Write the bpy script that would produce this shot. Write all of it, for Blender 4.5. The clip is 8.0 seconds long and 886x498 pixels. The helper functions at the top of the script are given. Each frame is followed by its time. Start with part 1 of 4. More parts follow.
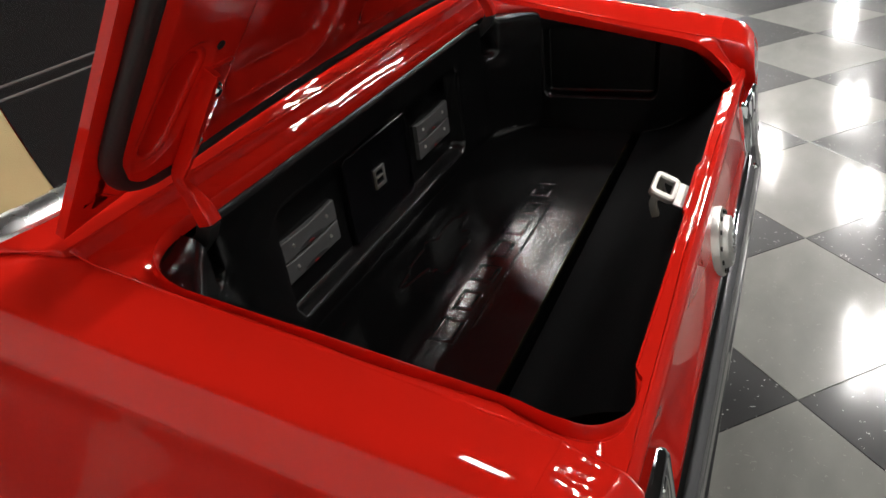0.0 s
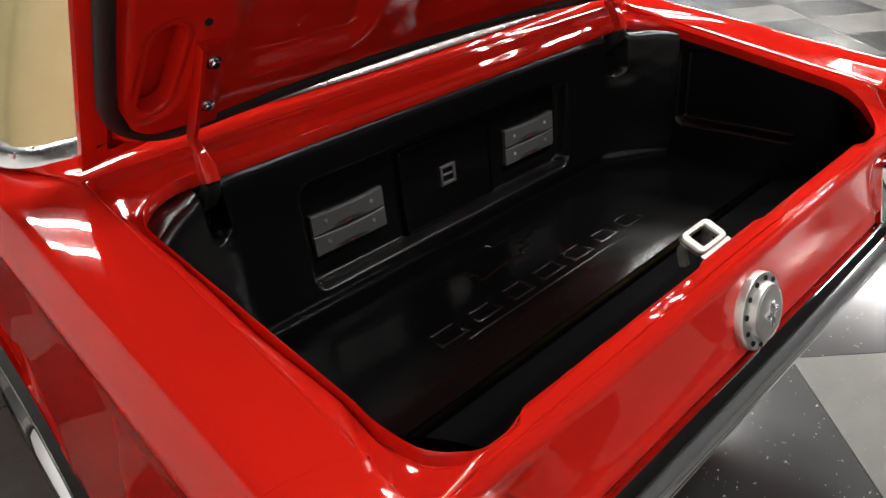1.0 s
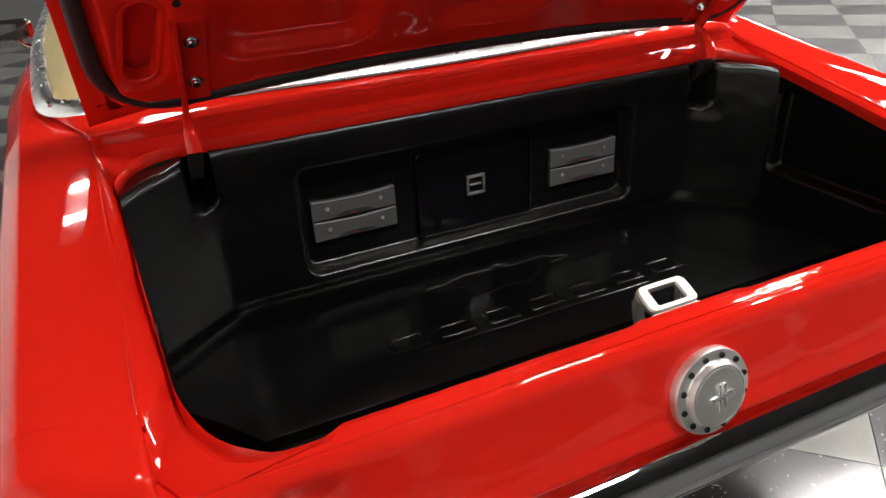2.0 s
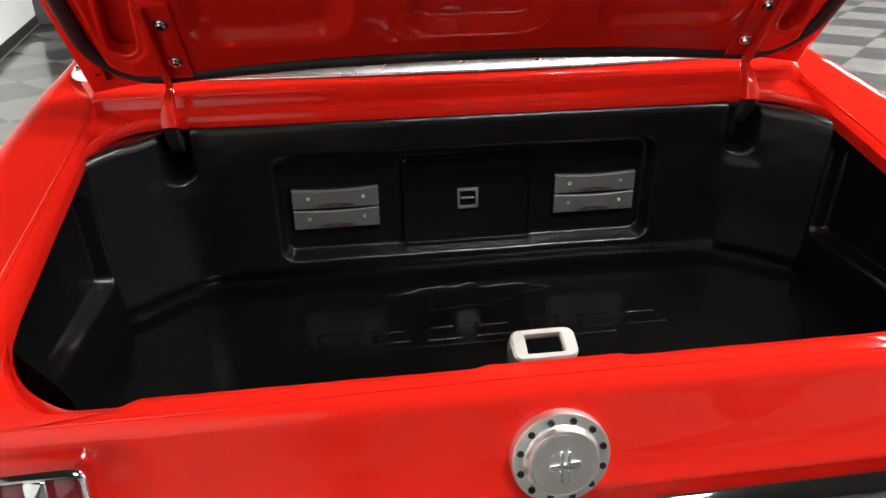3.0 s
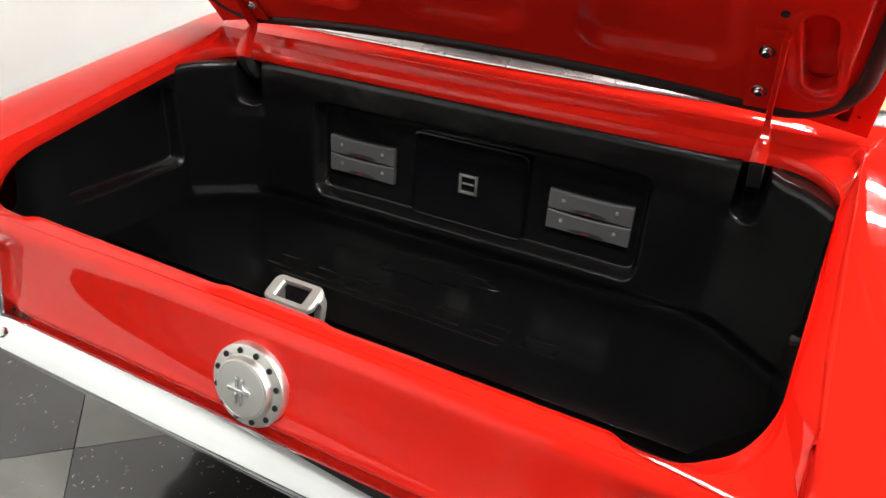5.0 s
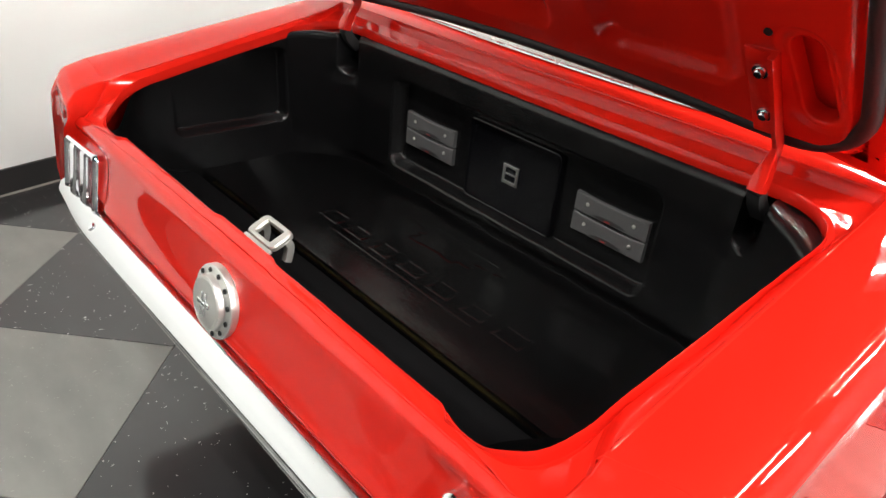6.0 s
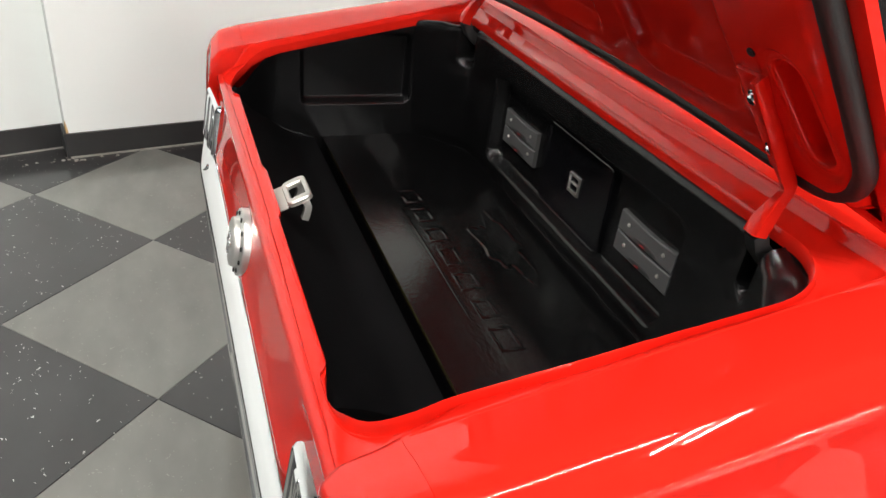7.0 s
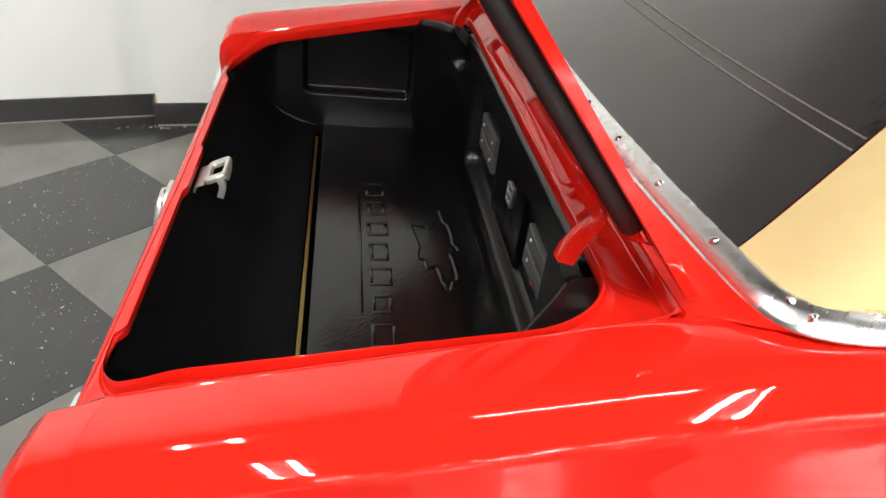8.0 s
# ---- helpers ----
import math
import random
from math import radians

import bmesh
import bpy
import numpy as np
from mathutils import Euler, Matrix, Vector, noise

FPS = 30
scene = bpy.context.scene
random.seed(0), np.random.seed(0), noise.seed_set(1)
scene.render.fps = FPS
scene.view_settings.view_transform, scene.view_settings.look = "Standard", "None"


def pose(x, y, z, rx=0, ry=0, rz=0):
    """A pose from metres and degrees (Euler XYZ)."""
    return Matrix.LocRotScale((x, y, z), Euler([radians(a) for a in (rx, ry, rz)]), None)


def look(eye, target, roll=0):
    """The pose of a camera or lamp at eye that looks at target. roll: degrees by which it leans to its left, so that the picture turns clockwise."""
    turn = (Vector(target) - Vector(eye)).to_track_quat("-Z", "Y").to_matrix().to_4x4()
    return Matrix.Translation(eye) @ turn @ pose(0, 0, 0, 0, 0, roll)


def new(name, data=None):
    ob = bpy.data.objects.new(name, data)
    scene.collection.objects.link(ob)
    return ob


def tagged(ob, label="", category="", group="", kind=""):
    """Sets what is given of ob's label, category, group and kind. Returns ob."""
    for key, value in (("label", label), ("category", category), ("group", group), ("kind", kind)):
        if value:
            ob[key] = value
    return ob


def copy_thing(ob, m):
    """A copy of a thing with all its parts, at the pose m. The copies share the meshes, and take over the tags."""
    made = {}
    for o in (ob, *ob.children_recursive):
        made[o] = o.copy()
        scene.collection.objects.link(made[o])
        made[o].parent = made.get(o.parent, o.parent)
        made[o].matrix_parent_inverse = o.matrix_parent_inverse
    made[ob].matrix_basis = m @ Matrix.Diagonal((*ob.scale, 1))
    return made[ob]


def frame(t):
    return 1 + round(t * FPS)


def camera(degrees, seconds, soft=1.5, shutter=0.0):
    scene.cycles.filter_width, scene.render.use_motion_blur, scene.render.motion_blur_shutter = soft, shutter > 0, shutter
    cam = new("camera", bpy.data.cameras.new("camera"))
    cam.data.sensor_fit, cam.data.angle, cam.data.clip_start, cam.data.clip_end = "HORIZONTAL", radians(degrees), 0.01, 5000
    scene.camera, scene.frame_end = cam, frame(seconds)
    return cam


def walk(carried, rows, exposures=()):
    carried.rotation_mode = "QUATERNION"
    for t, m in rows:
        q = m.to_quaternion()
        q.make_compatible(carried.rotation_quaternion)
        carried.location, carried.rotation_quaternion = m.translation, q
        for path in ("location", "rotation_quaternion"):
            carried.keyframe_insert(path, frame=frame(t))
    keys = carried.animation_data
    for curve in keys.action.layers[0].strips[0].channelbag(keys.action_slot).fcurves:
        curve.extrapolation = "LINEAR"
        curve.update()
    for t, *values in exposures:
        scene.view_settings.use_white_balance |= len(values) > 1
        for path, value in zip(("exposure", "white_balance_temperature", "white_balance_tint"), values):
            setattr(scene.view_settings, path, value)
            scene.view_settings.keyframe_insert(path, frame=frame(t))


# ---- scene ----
cam = camera(63.6, 8.0)
PATH = [
    (0, (-1.115, -0.716, 1.356), (0.399, 0.097, 0.333), -7.9),
    (0.5, (-1.03, -0.869, 1.338), (0.335, 0.205, 0.347), -7.0),
    (1, (-0.908, -1.006, 1.319), (0.243, 0.325, 0.368), -6.2),
    (1.5, (-0.762, -1.109, 1.302), (0.164, 0.406, 0.383), -5.2),
    (2, (-0.591, -1.191, 1.288), (0.112, 0.451, 0.389), -3.7),
    (3.5, (-0.009, -1.282, 1.282), (-0.007, 0.515, 0.403), 0.3),
    (4, (0.193, -1.278, 1.287), (-0.015, 0.505, 0.405), 1.4),
    (4.5, (0.375, -1.26, 1.294), (-0.104, 0.462, 0.397), 2.7),
    (5, (0.556, -1.216, 1.306), (-0.23, 0.375, 0.382), 3.9),
    (6.5, (1.025, -0.908, 1.342), (-0.411, 0.064, 0.346), 6.5),
    (7, (1.114, -0.744, 1.352), (-0.467, -0.064, 0.333), 6.9),
    (7.5, (1.17, -0.545, 1.368), (-0.476, -0.086, 0.329), 7.2),
    (8, (1.225, -0.339, 1.405), (-0.442, -0.035, 0.343), 7.4),
]
walk(cam, [(t, look(eye, target, roll)) for t, eye, target, roll in PATH], exposures=((0.0, 0.6), (1.0, 0.85), (2.0, 1.12), (3.5, 1.58), (5.0, 1.52), (6.5, 1.42), (8.0, 1.14)))

# ---- world and exposure ----
world = bpy.data.worlds.new("world")
scene.world = world
world.use_nodes = True
world.node_tree.nodes["Background"].inputs[0].default_value = (0.8, 0.85, 0.9, 1)
world.node_tree.nodes["Background"].inputs[1].default_value = 0.05
LAMP_POWER = 78.0
CEILING = 4.3
LAMP_Z = 3.4


# ---- materials ----
def material(name, color, rough=0.5, metal=0.0, coat=0.0, coat_rough=0.03, spec=0.5, noise_scale=0, noise_amount=0.0, bump=0.0, bump_scale=200.0, rough_var=0.0):
    m = bpy.data.materials.new(name)
    m.use_nodes = True
    nt = m.node_tree
    b = nt.nodes["Principled BSDF"]
    b.inputs["Base Color"].default_value = (*color, 1)
    b.inputs["Roughness"].default_value = rough
    b.inputs["Metallic"].default_value = metal
    b.inputs["Coat Weight"].default_value = coat
    b.inputs["Coat Roughness"].default_value = coat_rough
    b.inputs["Specular IOR Level"].default_value = spec
    co = nt.nodes.new("ShaderNodeTexCoord")
    if noise_amount or rough_var:
        n = nt.nodes.new("ShaderNodeTexNoise")
        n.inputs["Scale"].default_value, n.inputs["Detail"].default_value = noise_scale, 6
        nt.links.new(co.outputs["Object"], n.inputs["Vector"])
        if noise_amount:
            mix = nt.nodes.new("ShaderNodeMix")
            mix.data_type = "RGBA"
            mix.inputs["A"].default_value = (*[c * (1 - noise_amount) for c in color], 1)
            mix.inputs["B"].default_value = (*[min(1, c * (1 + noise_amount)) for c in color], 1)
            nt.links.new(n.outputs["Fac"], mix.inputs["Factor"])
            nt.links.new(mix.outputs["Result"], b.inputs["Base Color"])
        if rough_var:
            mr = nt.nodes.new("ShaderNodeMapRange")
            mr.inputs["To Min"].default_value, mr.inputs["To Max"].default_value = max(0, rough - rough_var), rough + rough_var
            nt.links.new(n.outputs["Fac"], mr.inputs["Value"])
            nt.links.new(mr.outputs["Result"], b.inputs["Roughness"])
    if bump:
        n2 = nt.nodes.new("ShaderNodeTexNoise")
        n2.inputs["Scale"].default_value, n2.inputs["Detail"].default_value = bump_scale, 4
        nt.links.new(co.outputs["Object"], n2.inputs["Vector"])
        bp = nt.nodes.new("ShaderNodeBump")
        bp.inputs["Strength"].default_value, bp.inputs["Distance"].default_value = bump, 0.002
        nt.links.new(n2.outputs["Fac"], bp.inputs["Height"])
        nt.links.new(bp.outputs["Normal"], b.inputs["Normal"])
    return m


def lower_coat(m, ior):
    m.node_tree.nodes["Principled BSDF"].inputs["Coat IOR"].default_value = ior
    return m


RED = lower_coat(material("red_paint", (0.69, 0.0155, 0.008), 0.5, spec=0.0, coat=1.0, coat_rough=0.008, noise_scale=3, noise_amount=0.03), 1.46)
VINYL = material("black_vinyl", (0.004, 0.004, 0.0043), 0.25, spec=0.45, noise_scale=9, noise_amount=0.25, rough_var=0.05, bump=0.2, bump_scale=380)
VINYL_FLOOR = material("embossed_floor_vinyl", (0.003, 0.003, 0.0032), 0.17, spec=0.5, noise_scale=14, noise_amount=0.3, rough_var=0.05, bump=0.16, bump_scale=140)
VINYL_MATT = material("matt_black_vinyl", (0.004, 0.004, 0.0043), 0.7, spec=0.03, noise_scale=9, noise_amount=0.25, rough_var=0.06, bump=0.2, bump_scale=300)
GLOSS_BLACK = material("black_acrylic", (0.004, 0.004, 0.005), 0.14, spec=0.4, noise_scale=30, noise_amount=0.2)
CHROME = material("chrome", (0.82, 0.83, 0.84), 0.04, metal=1.0, rough_var=0.02, noise_scale=12)
TRIM = material("polished_aluminium_trim", (0.86, 0.86, 0.86), 0.27, metal=1.0, rough_var=0.04, noise_scale=20)
ALU = material("machined_aluminium", (0.8, 0.79, 0.76), 0.4, metal=1.0, rough_var=0.08, noise_scale=60)
ZINC = material("zinc_plated_steel", (0.62, 0.61, 0.57), 0.42, metal=0.85, rough_var=0.1, noise_scale=40, noise_amount=0.12)
RUBBER = material("black_rubber", (0.014, 0.014, 0.014), 0.55, noise_scale=40, noise_amount=0.3, bump=0.2)
DARK = material("dark_void", (0.006, 0.006, 0.006), 0.7)
GREY = material("grey_amplifier_plate", (0.085, 0.085, 0.085), 0.45, noise_scale=120, noise_amount=0.15, bump=0.15, bump_scale=600)
CANVAS = material("tan_canvas", (0.52, 0.42, 0.2), 0.75, noise_scale=14, noise_amount=0.1, bump=0.35, bump_scale=900)
LENS = material("red_tail_lens", (0.16, 0.005, 0.01), 0.12, coat=0.6)
BADGE_RED = material("red_badge_enamel", (0.28, 0.015, 0.015), 0.3)
WALL = material("white_wall_paint", (0.855, 0.892, 0.868), 0.6, noise_scale=1.3, noise_amount=0.05, bump=0.1, bump_scale=60)
FAR_WALL = material("dark_grey_wall_paint", (0.09, 0.09, 0.095), 0.6, noise_scale=1.3, noise_amount=0.1)
BASE = material("black_baseboard_vinyl", (0.025, 0.025, 0.025), 0.4, noise_scale=8, noise_amount=0.3)
CEIL = material("black_ceiling_paint", (0.03, 0.03, 0.03), 0.8, noise_scale=5, noise_amount=0.05)
WINDOW = material("clear_plastic_window", (0.018, 0.018, 0.0185), 0.09, spec=1.0, rough_var=0.04, noise_scale=5, bump=1.0, bump_scale=7.0)
BADGE_GREY = material("dark_grey_badge_field", (0.028, 0.028, 0.029), 0.4, noise_scale=80, noise_amount=0.2)
SEAM = material("pale_plastic_weld", (0.16, 0.16, 0.155), 0.4)
WOOD = material("raw_plywood_edge", (0.42, 0.33, 0.1), 0.7, noise_scale=60, noise_amount=0.3)
CAULK = material("grey_stained_caulk", (0.30, 0.29, 0.26), 0.6, noise_scale=18, noise_amount=0.5, bump=0.3)
PLASTER = material("rusty_bare_plaster", (0.55, 0.36, 0.17), 0.8, noise_scale=60, noise_amount=0.4, bump=0.3)
FRAME_WHITE = material("white_lamp_frame", (0.75, 0.75, 0.75), 0.4)


def tile_material(name, base, chip, amount, rough):
    m = material(name, base, rough, spec=0.3, rough_var=0.06, noise_scale=4, coat=0.9)
    nt = m.node_tree
    b = nt.nodes["Principled BSDF"]
    co = nt.nodes.new("ShaderNodeTexCoord")
    geo = nt.nodes.new("ShaderNodeNewGeometry")
    v = nt.nodes.new("ShaderNodeTexVoronoi")
    v.inputs["Scale"].default_value = 78
    warp = nt.nodes.new("ShaderNodeTexNoise")
    warp.inputs["Scale"].default_value = 30
    add = nt.nodes.new("ShaderNodeVectorMath")
    add.operation = "ADD"
    sc = nt.nodes.new("ShaderNodeVectorMath")
    sc.operation = "SCALE"
    sc.inputs["Scale"].default_value = 0.09
    nt.links.new(geo.outputs["Position"], warp.inputs["Vector"])
    nt.links.new(warp.outputs["Color"], sc.inputs[0])
    nt.links.new(geo.outputs["Position"], add.inputs[0])
    nt.links.new(sc.outputs["Vector"], add.inputs[1])
    nt.links.new(add.outputs["Vector"], v.inputs["Vector"])
    lo = nt.nodes.new("ShaderNodeTexNoise")
    lo.inputs["Scale"].default_value, lo.inputs["Detail"].default_value = 2.2, 8
    nt.links.new(geo.outputs["Position"], lo.inputs["Vector"])
    gloss = nt.nodes.new("ShaderNodeMapRange")
    gloss.inputs["From Min"].default_value, gloss.inputs["From Max"].default_value = 0.3, 0.7
    gloss.inputs["To Min"].default_value, gloss.inputs["To Max"].default_value = 0.06, 0.17
    nt.links.new(lo.outputs["Fac"], gloss.inputs["Value"])
    nt.links.new(gloss.outputs["Result"], b.inputs["Coat Roughness"])
    scuff = nt.nodes.new("ShaderNodeTexNoise")
    scuff.inputs["Scale"].default_value, scuff.inputs["Detail"].default_value = 6, 10
    stretch = nt.nodes.new("ShaderNodeMapping")
    stretch.inputs["Rotation"].default_value = (0, 0, 0.6)
    stretch.inputs["Scale"].default_value = (0.8, 1.7, 1)
    nt.links.new(geo.outputs["Position"], stretch.inputs["Vector"])
    nt.links.new(stretch.outputs["Vector"], scuff.inputs["Vector"])
    sep = nt.nodes.new("ShaderNodeSeparateColor")
    nt.links.new(v.outputs["Color"], sep.inputs["Color"])
    pick = nt.nodes.new("ShaderNodeMath")
    pick.operation = "GREATER_THAN"
    pick.inputs[1].default_value = 1 - amount
    nt.links.new(sep.outputs["Red"], pick.inputs[0])
    near = nt.nodes.new("ShaderNodeMath")
    near.operation = "LESS_THAN"
    near.inputs[1].default_value = 0.24
    nt.links.new(v.outputs["Distance"], near.inputs[0])
    both = nt.nodes.new("ShaderNodeMath")
    both.operation = "MULTIPLY"
    nt.links.new(pick.outputs[0], both.inputs[0])
    nt.links.new(near.outputs[0], both.inputs[1])
    info = nt.nodes.new("ShaderNodeObjectInfo")
    vary = nt.nodes.new("ShaderNodeMath")
    vary.operation = "MULTIPLY_ADD"
    vary.inputs[1].default_value, vary.inputs[2].default_value = 0.18, 0.91
    nt.links.new(info.outputs["Random"], vary.inputs[0])
    cloud = nt.nodes.new("ShaderNodeMix")
    cloud.data_type = "RGBA"
    cloud.inputs["A"].default_value = (*[c * 0.75 for c in base], 1)
    cloud.inputs["B"].default_value = (*[c * 1.25 for c in base], 1)
    blend = nt.nodes.new("ShaderNodeMath")
    blend.operation = "MULTIPLY_ADD"
    blend.inputs[1].default_value, blend.inputs[2].default_value = 1.3, -0.65
    nt.links.new(scuff.outputs["Fac"], blend.inputs[0])
    both_noise = nt.nodes.new("ShaderNodeMath")
    both_noise.operation = "ADD"
    both_noise.use_clamp = True
    nt.links.new(lo.outputs["Fac"], both_noise.inputs[0])
    nt.links.new(blend.outputs[0], both_noise.inputs[1])
    nt.links.new(both_noise.outputs[0], cloud.inputs["Factor"])
    tint = nt.nodes.new("ShaderNodeMix")
    tint.data_type, tint.blend_type = "RGBA", "MULTIPLY"
    tint.inputs["Factor"].default_value = 1
    nt.links.new(cloud.outputs["Result"], tint.inputs["A"])
    nt.links.new(vary.outputs[0], tint.inputs["B"])
    out = nt.nodes.new("ShaderNodeMix")
    out.data_type = "RGBA"
    out.inputs["B"].default_value = (*chip, 1)
    nt.links.new(both.outputs[0], out.inputs["Factor"])
    nt.links.new(tint.outputs["Result"], out.inputs["A"])
    nt.links.new(out.outputs["Result"], b.inputs["Base Color"])
    return m


TILE_GREY = tile_material("grey_floor_tile", (0.182, 0.182, 0.165), (0.25, 0.25, 0.225), 0.15, 0.34)
TILE_BLACK = tile_material("black_floor_tile", (0.025, 0.025, 0.026), (0.47, 0.47, 0.45), 0.10, 0.3)

LIGHT = bpy.data.materials.new("lamp_diffuser")
LIGHT.use_nodes = True
LIGHT.node_tree.nodes["Principled BSDF"].inputs["Emission Color"].default_value = (1, 0.97, 0.93, 1)
LIGHT.node_tree.nodes["Principled BSDF"].inputs["Emission Strength"].default_value = LAMP_POWER


# ---- mesh helpers ----
def mesh_of(name, bm, mat, smooth=True):
    me = bpy.data.meshes.new(name)
    bmesh.ops.recalc_face_normals(bm, faces=bm.faces[:])
    for f in bm.faces:
        f.smooth = smooth
    bm.to_mesh(me)
    bm.free()
    me.materials.append(mat)
    return me


def part(name, bm, mat, parent=None, label="", smooth=True, sharp=35):
    me = mesh_of(name, bm, mat, smooth)
    if smooth:
        me.set_sharp_from_angle(angle=radians(sharp))
    ob = new(name, me)
    if parent:
        ob.parent = parent
    if label:
        tagged(ob, label)
    return ob


def thing(name, label, category, at=(0, 0, 0), group="", kind=""):
    ob = new(name)
    ob.empty_display_size = 0.05
    ob.location = at
    return tagged(ob, label, category, group, kind)


def grid(bm, rows, closed_u=False, closed_v=False):
    """A sheet from rows of points."""
    vs = [[bm.verts.new(p) for p in r] for r in rows]
    nu, nv = len(vs), len(vs[0])
    for i in range(nu if closed_u else nu - 1):
        for j in range(nv if closed_v else nv - 1):
            q = [vs[i][j], vs[i][(j + 1) % nv], vs[(i + 1) % nu][(j + 1) % nv], vs[(i + 1) % nu][j]]
            if len(set(q)) == 4:
                bm.faces.new(q)
    return vs


def box(bm, cx, cy, cz, sx, sy, sz, m=None, bevel=0.0, seg=2):
    r = bmesh.ops.create_cube(bm, size=1)
    vs = r["verts"]
    bmesh.ops.scale(bm, vec=(sx, sy, sz), verts=vs)
    if bevel:
        es = list({e for v in vs for e in v.link_edges})
        rb = bmesh.ops.bevel(bm, geom=es, offset=bevel, segments=seg, affect="EDGES", profile=0.5)
        vs = list({v for f in rb["faces"] for v in f.verts} | {v for v in vs if v.is_valid})
    bmesh.ops.translate(bm, vec=(cx, cy, cz), verts=vs)
    if m is not None:
        bmesh.ops.transform(bm, matrix=m, verts=vs)
    return vs


def cyl(bm, r1, r2, depth, m, seg=24, caps=True):
    return bmesh.ops.create_cone(bm, cap_ends=caps, segments=seg, radius1=r1, radius2=r2, depth=depth, matrix=m)["verts"]


def rotate_profile(bm, prof, m, seg=48):
    """A turned body: prof is a list of (radius, height) along local z."""
    rows = []
    for i in range(seg):
        a = 2 * math.pi * i / seg
        rows.append([m @ Vector((r * math.cos(a), r * math.sin(a), h)) for r, h in prof])
    vs = grid(bm, rows, closed_u=True)
    return vs


def tube(bm, pts, r, seg=8, closed=False, flat=1.0):
    rows = []
    n = len(pts)
    pts = [Vector(p) for p in pts]
    side = None
    for i, p in enumerate(pts):
        a = pts[(i - 1) % n] if closed or i else p
        b = pts[(i + 1) % n] if closed or i < n - 1 else p
        d = (b - a).normalized()
        if side is None:
            side = d.orthogonal().normalized()
        side = (side - d * side.dot(d)).normalized()
        up = d.cross(side)
        rows.append([p + side * r * math.cos(2 * math.pi * k / seg) + up * r * flat * math.sin(2 * math.pi * k / seg) for k in range(seg)])
    grid(bm, rows, closed_u=closed, closed_v=True)
    if not closed:
        for r_ in (rows[0], rows[-1]):
            bm.faces.new([bm.verts.new(p) for p in r_])


def smooth(a, b, x):
    t = max(0.0, min(1.0, (x - a) / (b - a)))
    return t * t * (3 - 2 * t)


def lerp(a, b, t):
    return a + (b - a) * t


def interp(table, x):
    for (x0, y0), (x1, y1) in zip(table, table[1:]):
        if x <= x1:
            return lerp(y0, y1, max(0.0, (x - x0) / (x1 - x0)))
    return table[-1][1]


# ---- room ----
WALL_DIR = Vector((-0.205, 1, 0)).normalized()


def slab(name, p, q, z0, z1, thick, mat, label, category, kind="structure"):
    """An upright slab whose face runs from p to q, with its thickness to the left of that way."""
    p, q = Vector((*p, 0)), Vector((*q, 0))
    n = Vector((-(q - p).y, (q - p).x, 0)).normalized() * thick
    bm = bmesh.new()
    lo = [bm.verts.new((v.x, v.y, z0)) for v in (p, q, q + n, p + n)]
    hi = [bm.verts.new((v.x, v.y, z1)) for v in (p, q, q + n, p + n)]
    bm.faces.new(lo), bm.faces.new(hi)
    for i in range(4):
        bm.faces.new((lo[i], lo[(i + 1) % 4], hi[(i + 1) % 4], hi[i]))
    ob = part(name, bm, mat, smooth=False)
    return tagged(ob, label, category, kind=kind)


A0 = Vector((-1.961, -1.150))
A1 = A0 + WALL_DIR.xy * 9.5
B0 = Vector((-2.075, -1.19))
B1 = B0 + Vector((0.31, -1)).normalized() * 5.0
slab("wall_west", A0, A1, 0, CEILING, 0.3, WALL, "white painted showroom wall beside the car", "wall")
slab("wall_west_return", B1, B0 - (B1 - B0).normalized() * 0.06, 0, CEILING, 0.3, WALL, "white painted wall set back behind the corner", "wall")
nrm = Vector((WALL_DIR.y, -WALL_DIR.x))
slab("baseboard", A0 + nrm * 0.012, A1 + nrm * 0.012, 0.004, 0.105, 0.012, BASE, "black vinyl baseboard along the white wall", "baseboard")
slab("baseboard_corner", A0 + nrm * 0.012, A0 - nrm * 0.13, 0.004, 0.105, 0.012, BASE, "black vinyl baseboard wrapped round the wall's corner", "baseboard")
bdir = (B1 - B0).normalized()
bn = Vector((-bdir.y, bdir.x))
slab("baseboard_return", B1 + bn * 0.012, B0 + bn * 0.012 - bdir * 0.005, 0.004, 0.105, 0.012, BASE, "black vinyl baseboard along the set-back wall", "baseboard")
slab("floor_trim", A0 + nrm * 0.020, A1 + nrm * 0.020, 0.001, 0.007, 0.008, CAULK, "grey stained caulk strip along the foot of the baseboard", "trim")
slab("floor_trim_return", B1 + bn * 0.019, B0 + bn * 0.019, 0.001, 0.006, 0.007, CAULK, "grey stained caulk strip along the set-back baseboard", "trim")


